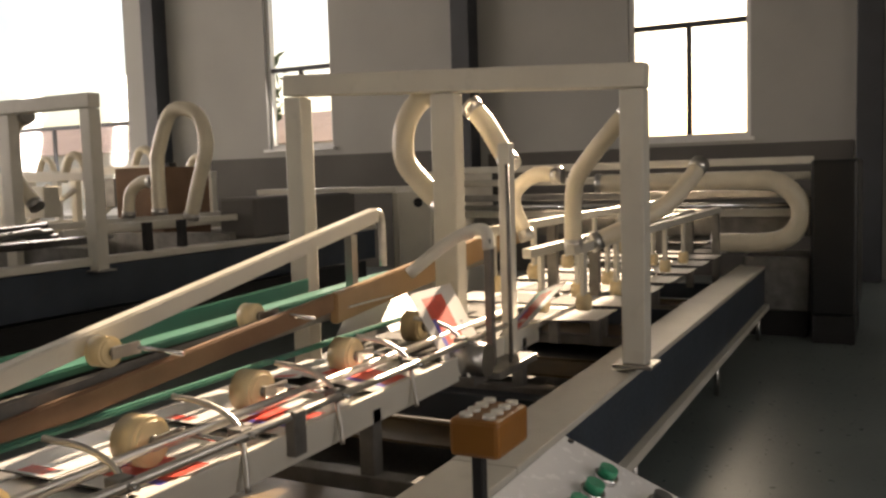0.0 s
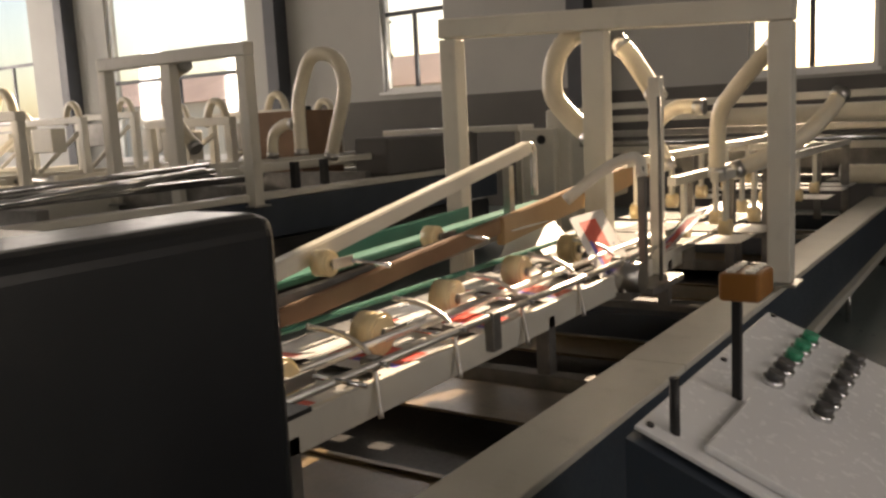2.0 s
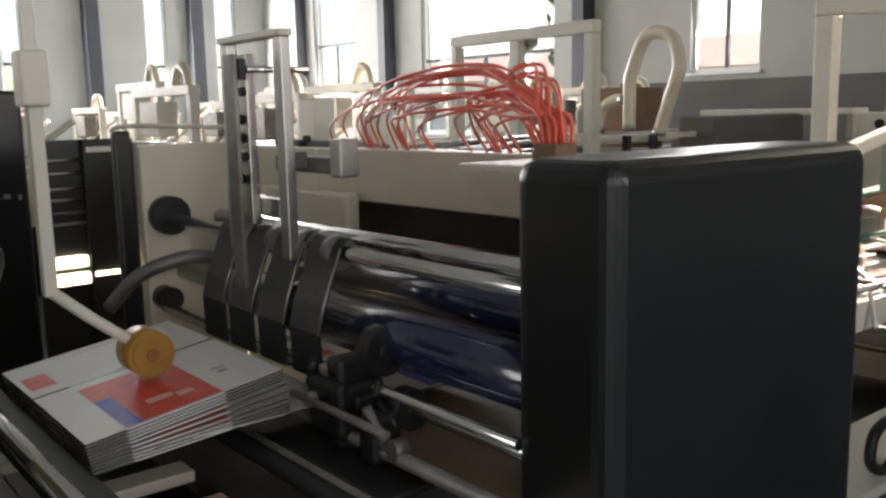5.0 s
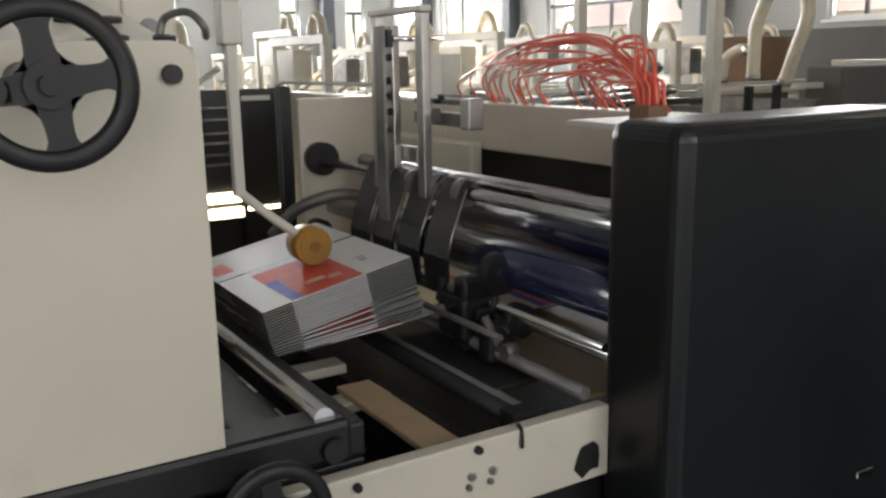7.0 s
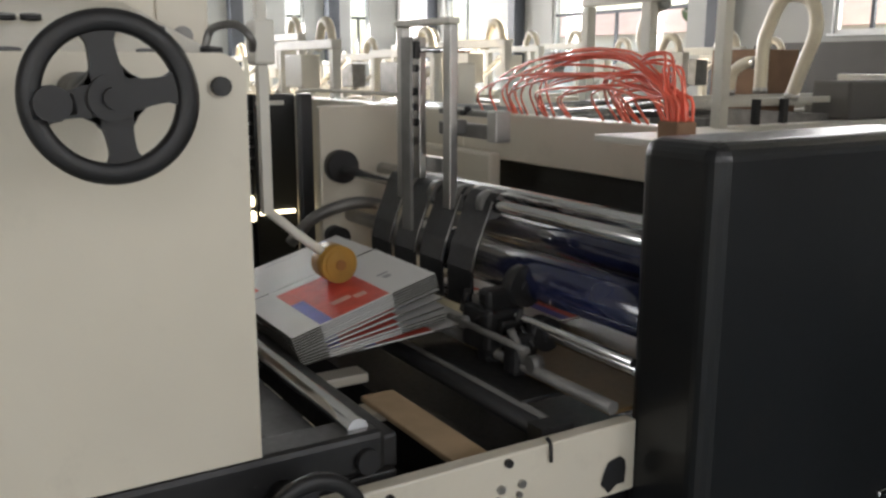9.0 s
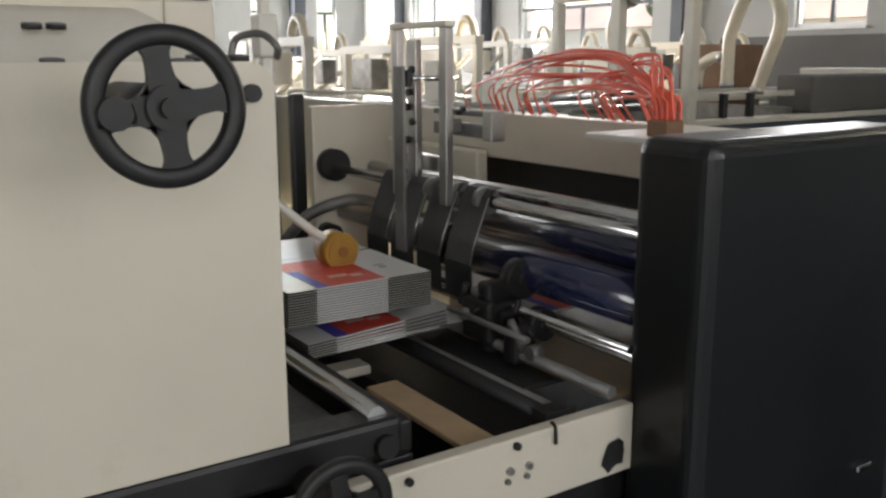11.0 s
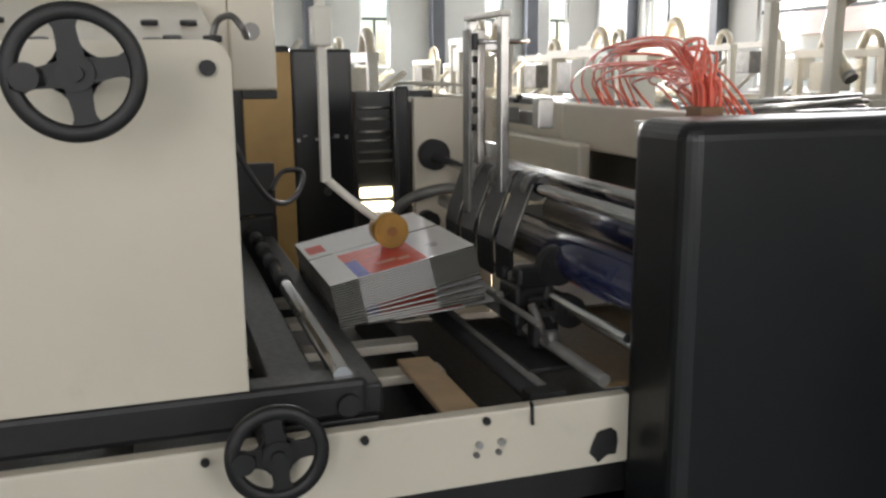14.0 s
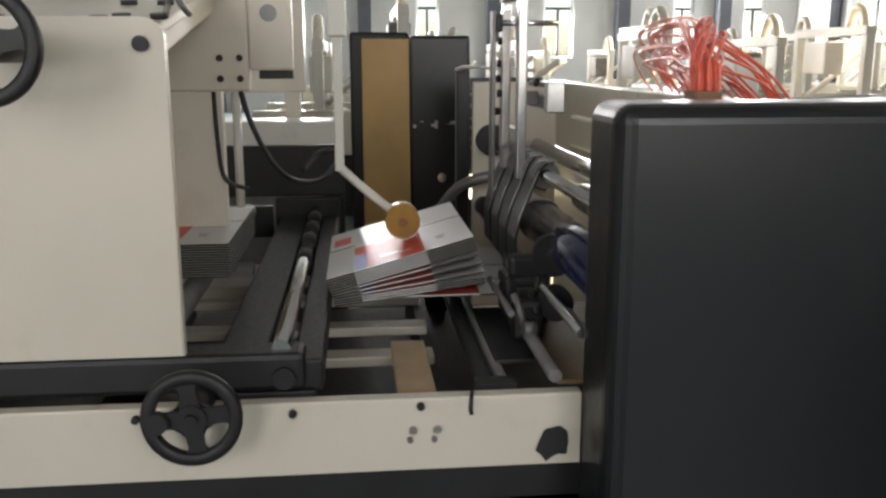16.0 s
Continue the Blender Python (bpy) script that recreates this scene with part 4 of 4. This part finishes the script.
part("lever", rd((-0.545, 1.19, 1.066), (-0.545, 1.19, 1.17), 0.008, 8), BLACK, desk)
shift(desk, 0.05, -0.06, 0)
pen = thing("button_box", "amber-brown plastic push button box on a dark stand", "control box")
part("case", bx(-0.485, -0.42, 1.315, 1.41, 1.247, 1.293, 0.006), BROWNBOX, pen)
part("stand", bx(-0.475, -0.46, 1.355, 1.37, 1.02, 1.246, 0.002), BLACK, pen)
for i in range(4):
    for j in range(2):
        part("button", rd((-0.467 + 0.03 * j, 1.328 + i * 0.023, 1.2932), (-0.467 + 0.03 * j, 1.328 + i * 0.023, 1.298), 0.008, 10), IVORY, pen)

# ---------------------------------------------------------------- second folding line and far machines
S = Matrix.Translation((-4.45, 0.9, 0))
gantry(S @ pose(0, GX, 0.19), foot=(0.74, 0.74, 0.74))
duct([(-6.34, 5.34, 2.17), (-6.5, 5.34, 2.10), (-6.62, 5.34, 1.95), (-6.62, 5.34, 1.78), (-6.5, 5.34, 1.62), (-6.3, 5.34, 1.42)], 0.06)
duct([(-6.1, 6.5, 1.3), (-6.1, 6.5, 1.75), (-6.06, 6.5, 1.92), (-5.92, 6.5, 2.2), (-5.74, 6.5, 2.25), (-5.56, 6.5, 2.16), (-5.5, 6.5, 1.9), (-5.62, 6.5, 1.55), (-5.72, 6.5, 1.26)], 0.065)
duct([(-6.5, 6.5, 1.28), (-6.46, 6.5, 1.5), (-6.3, 6.5, 1.6), (-6.16, 6.5, 1.6)], 0.055)
line2 = thing("folding_line", "second folding line with pale side beams and steel shafts", "machine")
part("side_beam", bx(-5.66, -5.52, 1.2, 9.4, 0.96, 1.02, 0.01), IVORY, line2)
part("side_plate", bx(-5.64, -5.54, 1.2, 9.4, 0.62, 0.955, 0.01), BLUEGREY, line2, "dark painted side plate")
part("side_plate", bx(-7.5, -7.38, 1.2, 9.4, 0.62, 1.02, 0.01), IVORY, line2)
part("under_frame", bx(-7.36, -5.56, 1.4, 9.2, 0.10, 0.60), BLACK, line2, "dark under frame")
part("under_foot", bx(-7.3, -5.6, 1.5, 9.1, 0.0, 0.099), BLACK, line2)
part("bed", bx(-7.37, -5.67, 1.4, 9.2, 0.80, 0.86), DULL, line2)
for x, z in ((-5.75, 1.16), (-5.95, 1.12), (-6.4, 1.16), (-6.9, 1.13)):
    part("long_shaft", rd((x, 1.3, z), (x, 5.6, z), 0.022, 12), CHROME, line2)
for x, y0, z0, y1, z1 in ((-5.6, 2.6, 1.135, 4.8, 1.26), (-5.9, 2.9, 1.215, 5.1, 1.282), (-5.72, 3.4, 1.15, 5.0, 1.24)):
    part("sloped_rod", rd((x, y0, z0), (x, y1, z1), 0.024, 12), CHROME, line2)
for x, z in ((-5.8, 1.24), (-6.1, 1.2), (-6.6, 1.24)):
    part("guide_beam", bx(x - 0.03, x + 0.03, 5.4, 9.3, z - 0.04, z + 0.02, 0.006), IVORY, line2)
for y in (1.5, 3.4, 5.3, 7.0, 9.0):
    part("cross_tie", bx(-7.37, -5.67, y - 0.05, y + 0.05, 0.861, 1.09, 0.006), DULL, line2)
for y in (5.8, 6.2, 7.8):
    part("leg_post", bx(-5.62, -5.56, y, y + 0.07, 1.021, 1.26, 0.004), BLACK, line2)
part("board_pack", bx(-6.0, -5.55, 7.2, 9.0, 1.021, 1.42, 0.03), DADO, line2, "brown stacked kraft board")
part("table", bx(-6.9, -4.95, 8.9, 9.3, 1.40, 1.47, 0.01), IVORY, line2)
part("table_leg", bx(-5.05, -4.98, 9.0, 9.2, 0, 1.399), IVORY, line2)
part("valve_box", bx(-4.75, -4.35, 8.6, 9.0, 0.0, 1.42, 0.015), IVORY, line2)
part("valve_dial", rd((-4.5, 8.58, 1.3), (-4.5, 8.6, 1.3), 0.05, 14), BLACK, line2)

bb = thing("board_stack", "brown kraft board stack on the far line", "cardboard")
part("board_pack", bx(-7.3, -6.65, 7.1, 7.8, 0.862, 1.75, 0.008), BROWN, bb)
part("strap", bx(-6.96, -6.82, 7.4, 7.5, 1.751, 1.80, 0.01), BLACK, bb)

cabn = thing("tall_cabinet", "tall black machine cabinet with a tan side board", "cabinet")
part("body", bx(-5.6, -5.0, 0.02, 0.39, 0.10, 1.66, 0.02), NAVY, cabn)
part("tan_board", bx(-5.02, -4.99, -0.27, 0.018, 0.30, 1.64, 0.006), TAN, cabn, "tan board side")
part("side_frame", bx(-5.06, -5.03, -0.34, 0.018, 0.10, 1.68, 0.02), BLACK, cabn)
part("plinth", bx(-5.55, -5.05, -0.30, 0.37, 0, 0.099), BLACK, cabn)
part("washer", rd((-4.999, 0.215, 0.80), (-4.985, 0.215, 0.80), 0.028, 16), CHROME, cabn)
rng = random.Random(4)
for i in range(7):
    y = 0.05 + 0.045 * i + rng.uniform(-0.02, 0.02)
    part("scratch", bx(-4.999, -4.996, y, y + rng.uniform(0.015, 0.04), 1.10 + 0.05 * rng.random() ** 2, 1.153 + rng.uniform(-0.03, 0.0)), STEEL, cabn)
rack = thing("rung_rack", "dark rack with steel rungs and glowing sunlit bars", "rack")
part("upright", bx(-4.42, -4.38, 0.262, 0.276, 0, 1.42), BLACK, rack)
part("upright", bx(-4.42, -4.38, 0.476, 0.49, 0, 1.42), BLACK, rack)
part("back", bx(-4.44, -4.422, 0.262, 0.72, 0.10, 1.42), NAVY, rack)
part("plate_label", bx(-4.421, -4.418, 0.50, 0.66, 1.36, 1.385), IVORY, rack, "pale paper label")
part("foot", bx(-4.44, -4.423, 0.27, 0.71, 0.0, 0.099), BLACK, rack)
for z in (1.04, 1.09, 1.15, 1.20, 1.27, 1.33):
    part("rung", rd((-4.40, 0.277, z), (-4.40, 0.475, z), 0.007, 8), STEEL if z > 1.1 else DULL, rack)
# sunlit bars of the rack; they glow in place of direct sun
for z, y1 in ((0.865, 0.470), (0.785, 0.475)):
    bar_holder = part("lamp_tray", bx(-4.42, -4.376, 0.277, y1, z - 0.031, z - 0.0275), DULL, rack)
    part("lamp_tube", bx(-4.412, -4.372, 0.282, y1 - 0.005, z - 0.027, z + 0.027, 0.012, 3), SUNLIT_BAR, bar_holder, "pale yellow bar with sunlight painted as glow")
part("lamp_tube", bx(-4.421, -4.40, 0.495, 0.70, 0.782, 0.802, 0.004), SUNLIT_BAR, rack, "pale yellow bar with sunlight painted as glow")

def printing_tower(x, y, h, seed):
    """A far machine: pale side frames, cross rollers and a white head."""
    rng = random.Random(seed)
    root = thing("far_machine", "pale grey converting machine standing further down the hall", "machine", pose(x, y, 0), group="far converting machines")
    L = 3.4
    part("bed", bx(-0.8, 0.8, -L / 2, L / 2, 0.12, 0.62, 0.02), BLACK, root)
    part("foot", bx(-0.75, 0.75, -L / 2 + .1, L / 2 - .1, 0.0, 0.119), BLACK, root)
    for sx in (-0.78, 0.78):
        part("side_beam", bx(sx - 0.06, sx + 0.06, -L / 2, L / 2, 0.62, 1.05, 0.01), CREAM, root)
    for i in range(6):
        yy = -L / 2 + 0.3 + i * 0.56
        part("roller", rd((-0.72, yy, 0.95), (0.72, yy, 0.95), 0.05, 12), STEEL, root)
    for i in range(3):
        yy = -L / 2 + 0.5 + i * 1.1 + rng.uniform(-.15, .15)
        hh = h * rng.uniform(0.8, 1.0)
        for sx in (-0.74, 0.74):
            part("head_post", bx(sx - 0.05, sx + 0.05, yy - 0.05, yy + 0.05, 1.05, hh, 0.008), IVORY, root)
        part("head_beam", bx(-0.79, 0.79, yy - 0.06, yy + 0.06, hh, hh + 0.1, 0.008), IVORY, root)
        part("head_box", bx(-0.4, 0.1, yy - 0.12, yy + 0.12, hh - 0.42, hh - 0.05, 0.015), IVORY if i != 1 else DULL, root)
        part("hose", tb([(0.3, yy, hh), (0.45, yy, hh + 0.28), (0.65, yy, hh + 0.2), (0.72, yy, hh - 0.3)], 0.05, 10, 6), DUCT, root)
        part("brace", rd((-0.6, yy + 0.05, 1.06), (-0.2, yy + 0.6, hh - 0.1), 0.035, 8), IVORY, root)
    return root


for i, (x, y) in enumerate(((-8.9, 8.6), (-9.4, 4.2), (-9.0, 0.4), (-9.2, -3.6), (-12.6, 9.2), (-12.9, 5.2), (-13.2, 1.0), (-16.8, 9.0), (-17.0, 4.6), (-17.2, 0.4), (-21.3, 7.8), (-21.4, 3.4))):
    printing_tower(x, y, 1.75 + 0.1 * (i % 3), 20 + i)

fm = thing("rear_machine_head", "cream rear machine head with a small handwheel", "machine")
part("panel", bx(-5.3, -5.2, -1.6, -0.62, 1.32, 2.1, 0.01), CREAM, fm)
part("ledge", bx(-5.3, -4.9, -1.9, -0.40, 0.98, 1.16, 0.01), IVORY, fm)
part("lower", bx(-5.4, -4.95, -1.9, -0.42, 0.0, 0.978), DULL, fm)
part("post", bx(-5.29, -5.21, -1.5, -1.4, 1.161, 1.319), CREAM, fm)
part("post", bx(-5.29, -5.21, -0.75, -0.66, 1.161, 1.319), CREAM, fm)
part("small_wheel", rd((-5.199, -0.80, 1.66), (-5.15, -0.80, 1.66), 0.055, 18), DULL, fm)

# orange air hoses that fan out from a manifold
man = thing("air_manifold", "brown manifold block with a fan of orange-red air hoses", "pneumatics")
MX, MY, MZ = -1.385, 0.42, 1.445
part("block", bx(MX - 0.035, MX + 0.03, MY - 0.03, MY + 0.03, MZ - 0.0405, MZ, 0.005), BROWN, man)
part("shelf", bx(-1.60, -1.19, 0.36, 0.719, 1.388, 1.404, 0.003), IVORY, man, "pale shelf plate")
rng = random.Random(12)
for i in range(32):
    a, b = rng.uniform(-0.028, 0.022), rng.uniform(-0.025, 0.025)
    ey = rng.uniform(0.735, 0.785)
    if i < 12:          # long level hoses
        ex, hgt = MX - rng.uniform(0.85, 1.35), rng.uniform(1.54, 1.61)
    elif i < 24:        # low arcs
        ex, hgt = MX - rng.uniform(0.3, 1.0), rng.uniform(1.50, 1.55)
    else:               # steep loops close to the block
        ex, hgt = MX - rng.uniform(0.25, 0.6), rng.uniform(1.53, 1.60)
    dx, dy, k = ex - MX, ey - MY, rng.uniform(0.22, 0.34)
    part("air_hose", tb([(MX + a, MY + b, MZ - 0.004), (MX + a * 1.1 - 0.012, MY + b * 1.1, MZ + 0.05), (MX + a + dx * k * 0.45, MY + b + dy * 0.06, MZ + (hgt - MZ) * 0.72), (MX + dx * k, MY + dy * 0.15 + b, hgt), (MX + dx * (k + 0.3), MY + dy * 0.22 + b, hgt - rng.uniform(0.0, 0.03)), (MX + dx * 0.93, MY + dy * 0.75, 1.40 + (hgt - 1.40) * 0.5), (ex, ey, 1.404)], 0.0036, 6, 6), HOSE, man)
deckp = thing("top_deck", "pale machine deck with steel shafts behind the cross panel", "machine deck")
part("deck", bx(-4.4, -3.0, 1.02, 1.55, 1.28, 1.34, 0.006), IVORY, deckp)
part("deck_leg", bx(-4.3, -4.2, 1.1, 1.5, 0, 1.279), BLACK, deckp)
part("deck_leg", bx(-3.1, -3.05, 1.1, 1.5, 0, 1.279), BLACK, deckp)
part("cross_shaft", rd((-4.3, 1.2, 1.37), (-3.02, 1.2, 1.37), 0.022, 12), CHROME, deckp)
part("cross_shaft", rd((-4.3, 1.4, 1.36), (-3.02, 1.4, 1.36), 0.018, 12), CHROME, deckp)
for x, h in ((-3.2, 0.16), (-3.7, 0.22)):
    part("valve_block", bx(x - 0.07, x + 0.07, 1.25, 1.36, 1.341, 1.36 + h, 0.01), IVORY if h > 0.15 else DULL, deckp)

# ---------------------------------------------------------------- moving things
H = 0.0062          # thickness of one folded carton
BASE = 0.902        # lowest carton of the pile
PX, PY = -2.0, -0.18
PW, PD = 0.285, 0.1925   # half size of a folded carton
LX = -1.95         # middle of the folding line
PERIOD, COUNT = 3.5, 14
STEP = PERIOD / COUNT
EJECT = 0.3         # first ejection
SPEED = 2.2


def carton_master():
    root = thing("carton", "white coated carton with a red and blue print", "carton", group="cartons on the line")
    w, d, h = PW, PD, H * 0.40
    bm = bmesh.new()
    box(bm, -w + 0.004, w - 0.004, -d, d, 0.0, h)
    # side faces get the edge colour that has shade painted in
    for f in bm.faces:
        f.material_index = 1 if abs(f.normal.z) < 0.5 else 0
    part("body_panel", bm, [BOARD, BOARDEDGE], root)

    def flap(sign, width, prints):
        """Three panels in a row; the middle one shows its white fold, the end ones their cut edges, darkened as in
        shade.
        """
        bm = bmesh.new()
        cols = [[bm.verts.new((x, y, z)) for x in (0, -sign * width) for z in (0.0, h)] for y in (-d, -0.121, 0.068, d)]
        for k, (a, b) in enumerate(zip(cols, cols[1:])):
            for i, j in ((0, 1), (1, 3), (3, 2), (2, 0)):
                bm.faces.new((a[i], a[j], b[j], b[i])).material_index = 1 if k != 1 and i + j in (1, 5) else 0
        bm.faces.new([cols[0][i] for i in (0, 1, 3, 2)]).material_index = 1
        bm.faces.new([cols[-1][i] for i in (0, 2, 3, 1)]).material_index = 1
        bmesh.ops.recalc_face_normals(bm, faces=bm.faces)
        for x0, x1, y0, y1, mi in prints:
            z = h + (0.0007 if mi == 5 else 0.0004)
            vs = [bm.verts.new(v) for v in ((x0, y0, z), (x1, y0, z), (x1, y1, z), (x0, y1, z))]
            bm.faces.new(vs).material_index = mi
        return part("flap", bm, [BOARD, BOARDEDGE, REDINK, BLUEINK, GREYINK, PALEINK], root, at=pose(sign * w, 0, h + 0.0004))
    flap(1, 0.315, [(-0.28, -0.006, -0.086, 0.066, 2), (-0.18, -0.006, -0.119, -0.0862, 3), (-0.28, -0.1805, -0.119, -0.0862, 2), (-0.10, -0.075, -0.05, 0.0, 5), (-0.085, -0.06, 0.004, 0.035, 5), (-0.12, -0.10, 0.105, 0.125, 4), (-0.14, -0.128, 0.10, 0.13, 4)])
    flap(-1, 0.245, [(0.10, 0.20, -0.18, -0.13, 2), (0.03, 0.035, -0.05, 0.05, 4)])
    return root


def smoothstep(u):
    u = max(0.0, min(1.0, u))
    return u * u * (3 - 2 * u)


KEEP = 6            # cartons that stay behind when a bundle leaves


def arrival(i):
    return EJECT - PERIOD - KEEP * STEP + STEP * (i + 1)


def lean(t):
    """Tilt of the newest carton, in degrees."""
    ph = (t - EJECT) % PERIOD
    if ph < 0.9:
        return 11.5 - 8 * smoothstep(ph / 0.2)
    return 3.5 + 12 * smoothstep((ph - 0.9) / 0.7) - 4 * smoothstep((ph - 1.9) / 1.4)


def pile_pose(i, t):
    """Where carton i lies in the pile or on the outfeed at t."""
    out = EJECT + PERIOD * (i // COUNT)
    later = max(0, min(COUNT + KEEP - 1, math.floor((min(t, out) - arrival(i)) / STEP + 1e-6)))
    slack = 0.5 + 0.5 * smoothstep((later - 2) / 4)     # the lowest cartons lie flatter
    tilt = lean(t) * slack if t < out else 11.5 * slack * (1 - smoothstep((t - out) / 0.18))
    lift, slide = 0.0, 0.0
    if t > out:
        gone = t - out
        lift = 0.046 * smoothstep(gone / 0.18)
        slide = -0.64 * sum(1 - (1 - max(0.0, min(1.0, (gone - PERIOD * n - 0.12) / 1.5))) ** 1.5 for n in range(6))
    return Matrix.Translation((PX, PY - PD + slide, BASE)) @ Matrix.Rotation(radians(tilt), 4, "X") @ Matrix.Translation((0, PD, H * later + lift))


def line_pose(s):
    """Place on the way s metres before the pile."""
    y = PY + s
    u = smoothstep((1.2 - y) / 1.0)
    return pose(LX + (PX - LX) * u, y, 0.808 + (BASE + 0.02 - 0.808) * u)


FEED = 10.6 - PY


def fold(s):
    """Flap angle: 180 flat open, 0 folded over."""
    y = PY + s
    return 180 * smoothstep((y - 3.0) / 2.0)


def key_carton(ob, i):
    arrive = arrival(i)
    go = arrive - FEED / SPEED
    
    def at(t):
        if t >= arrive:
            return pile_pose(i, t)
        if t >= go:
            return line_pose((arrive - t) * SPEED)
        return pose(LX, 10.6, 0.81 + H * 0.9 * (go - t) / STEP)
    stops = {0.0, 16.0}
    for s in (FEED, 1.6, 1.1, 0.7, 0.4, 0.0):
        stops.add(arrive - s / SPEED)
    out = EJECT + PERIOD * (i // COUNT)
    t = arrive + 0.04
    while t < out:
        stops.add(t)
        t += STEP
    for n in range(-1, 5):
        for d in (0.0, 0.05, 0.09, 0.18, 0.3, 0.45, 0.6, 0.75, 0.9, 1.05, 1.2, 1.4, 1.62):
            stops.add(out + n * PERIOD + d)
    ts = sorted({round(t * 30) / 30 for t in stops if -1e-6 <= t <= 16.0})
    walk(ob, [(t, at(t)) for t in ts])
    flaps = [c for c in ob.children if c.name.startswith("flap")]
    ft = {0.0, 16.0}
    for s in (5.25, 4.9, 4.6, 4.35, 4.1, 3.85, 3.6, 3.3):
        ft.add(arrive - s / SPEED)
    ft = sorted({round(t * 30) / 30 for t in ft if -1e-6 <= t <= 16.0})
    for c in flaps:
        sign = 1 if c.matrix_basis.translation.x > 0 else -1
        x, z = c.matrix_basis.translation.x, c.matrix_basis.translation.z

        def turn(t):
            s = max(0.0, (arrive - t) * SPEED) if t >= go else FEED
            a = fold(s)
            return pose(x, 0, z if sign > 0 else z - 0.0002, 0, sign * a, 0)
        walk(c, [(t, turn(t)) for t in ft])


def motions():
    first = carton_master()
    last = int((16.0 - (EJECT - PERIOD - KEEP * STEP) + 3.2) / STEP)
    obs = [first] + [copy_thing(first, pose(0, 0, 0)) for _ in range(last)]
    for i, ob in enumerate(obs):
        key_carton(ob, i)

    # press wheel that rides on the pile
    arm = thing("pile_presser", "white square tube arm with an amber press wheel", "press arm", pose(0, 0, 0))
    part("tube", bx(-1.955, -1.93, -0.368, -0.343, 1.17, 1.78, 0.003), IVORY, arm)
    part("slant_tube", tb([(-1.942, -0.356, 1.18), (-1.935, -0.29, 1.12), (-1.93, -0.21, 1.055)], 0.012, 8, 2), IVORY, arm)
    part("clip", bx(-1.97, -1.915, -0.38, -0.33, 1.52, 1.62, 0.006), IVORY, arm)
    wheel = many((rod, ((-1.965, -0.19, 1.035), (-1.895, -0.19, 1.035), 0.047, 24), {}), (rod, ((-1.97, -0.19, 1.035), (-1.89, -0.19, 1.035), 0.038, 20), {}))
    part("press_wheel", wheel, YELLOW, arm, "amber polyurethane press wheel")
    part("wheel_hub", rd((-1.975, -0.19, 1.035), (-1.885, -0.19, 1.035), 0.013, 12), BROWNBOX, arm)
    rows = []
    t = 0.0
    while t <= 16.001:
        ph = (t - EJECT) % PERIOD
        low = H * (KEEP + ph / STEP) + (PD - 0.01) * math.tan(radians(lean(t)))
        high = H * (KEEP + COUNT) + 0.03
        u = smoothstep((ph - 0.42) / 0.36)
        top = (1 - u) * high + u * low
        rows.append((t, pose(0, 0, BASE + top + 0.052 - 1.035)))
        t += 0.1
    walk(arm, rows)

    # pusher blade behind the bundle
    blade = thing("pile_pusher", "grey steel pusher blade on the frame", "pusher", pose(0, 0, 0))
    part("blade", bx(-2.035, -1.985, 0.062, 0.072, 1.13, 1.64, 0.002), DULL, blade)
    part("carrier", bx(-2.03, -1.975, 0.0722, 0.088, 1.585, 1.63, 0.002), BLACK, blade)
    part("guide_pin", rd((-1.978, 0.088, 1.607), (-1.978, 0.24, 1.607), 0.0075, 10), CHROME, blade)
    rows = []
    t = 0.0
    while t <= 16.001:
        ph = (t - EJECT) % PERIOD
        down = smoothstep(ph / 0.12) * (1 - smoothstep((ph - 0.55) / 0.2))
        push = smoothstep((ph - 0.12) / 0.35) * (1 - smoothstep((ph - 0.6) / 0.3))
        rows.append((t, pose(0, -0.09 * push, -0.07 * down)))
        t += 0.1
    walk(blade, rows)

    # the blue roller turns
    rows = [(k * 0.1, pose(0, 0.205, 1.065, -50 * k, 0, 0)) for k in range(161)]
    walk(roll, rows)


motions()
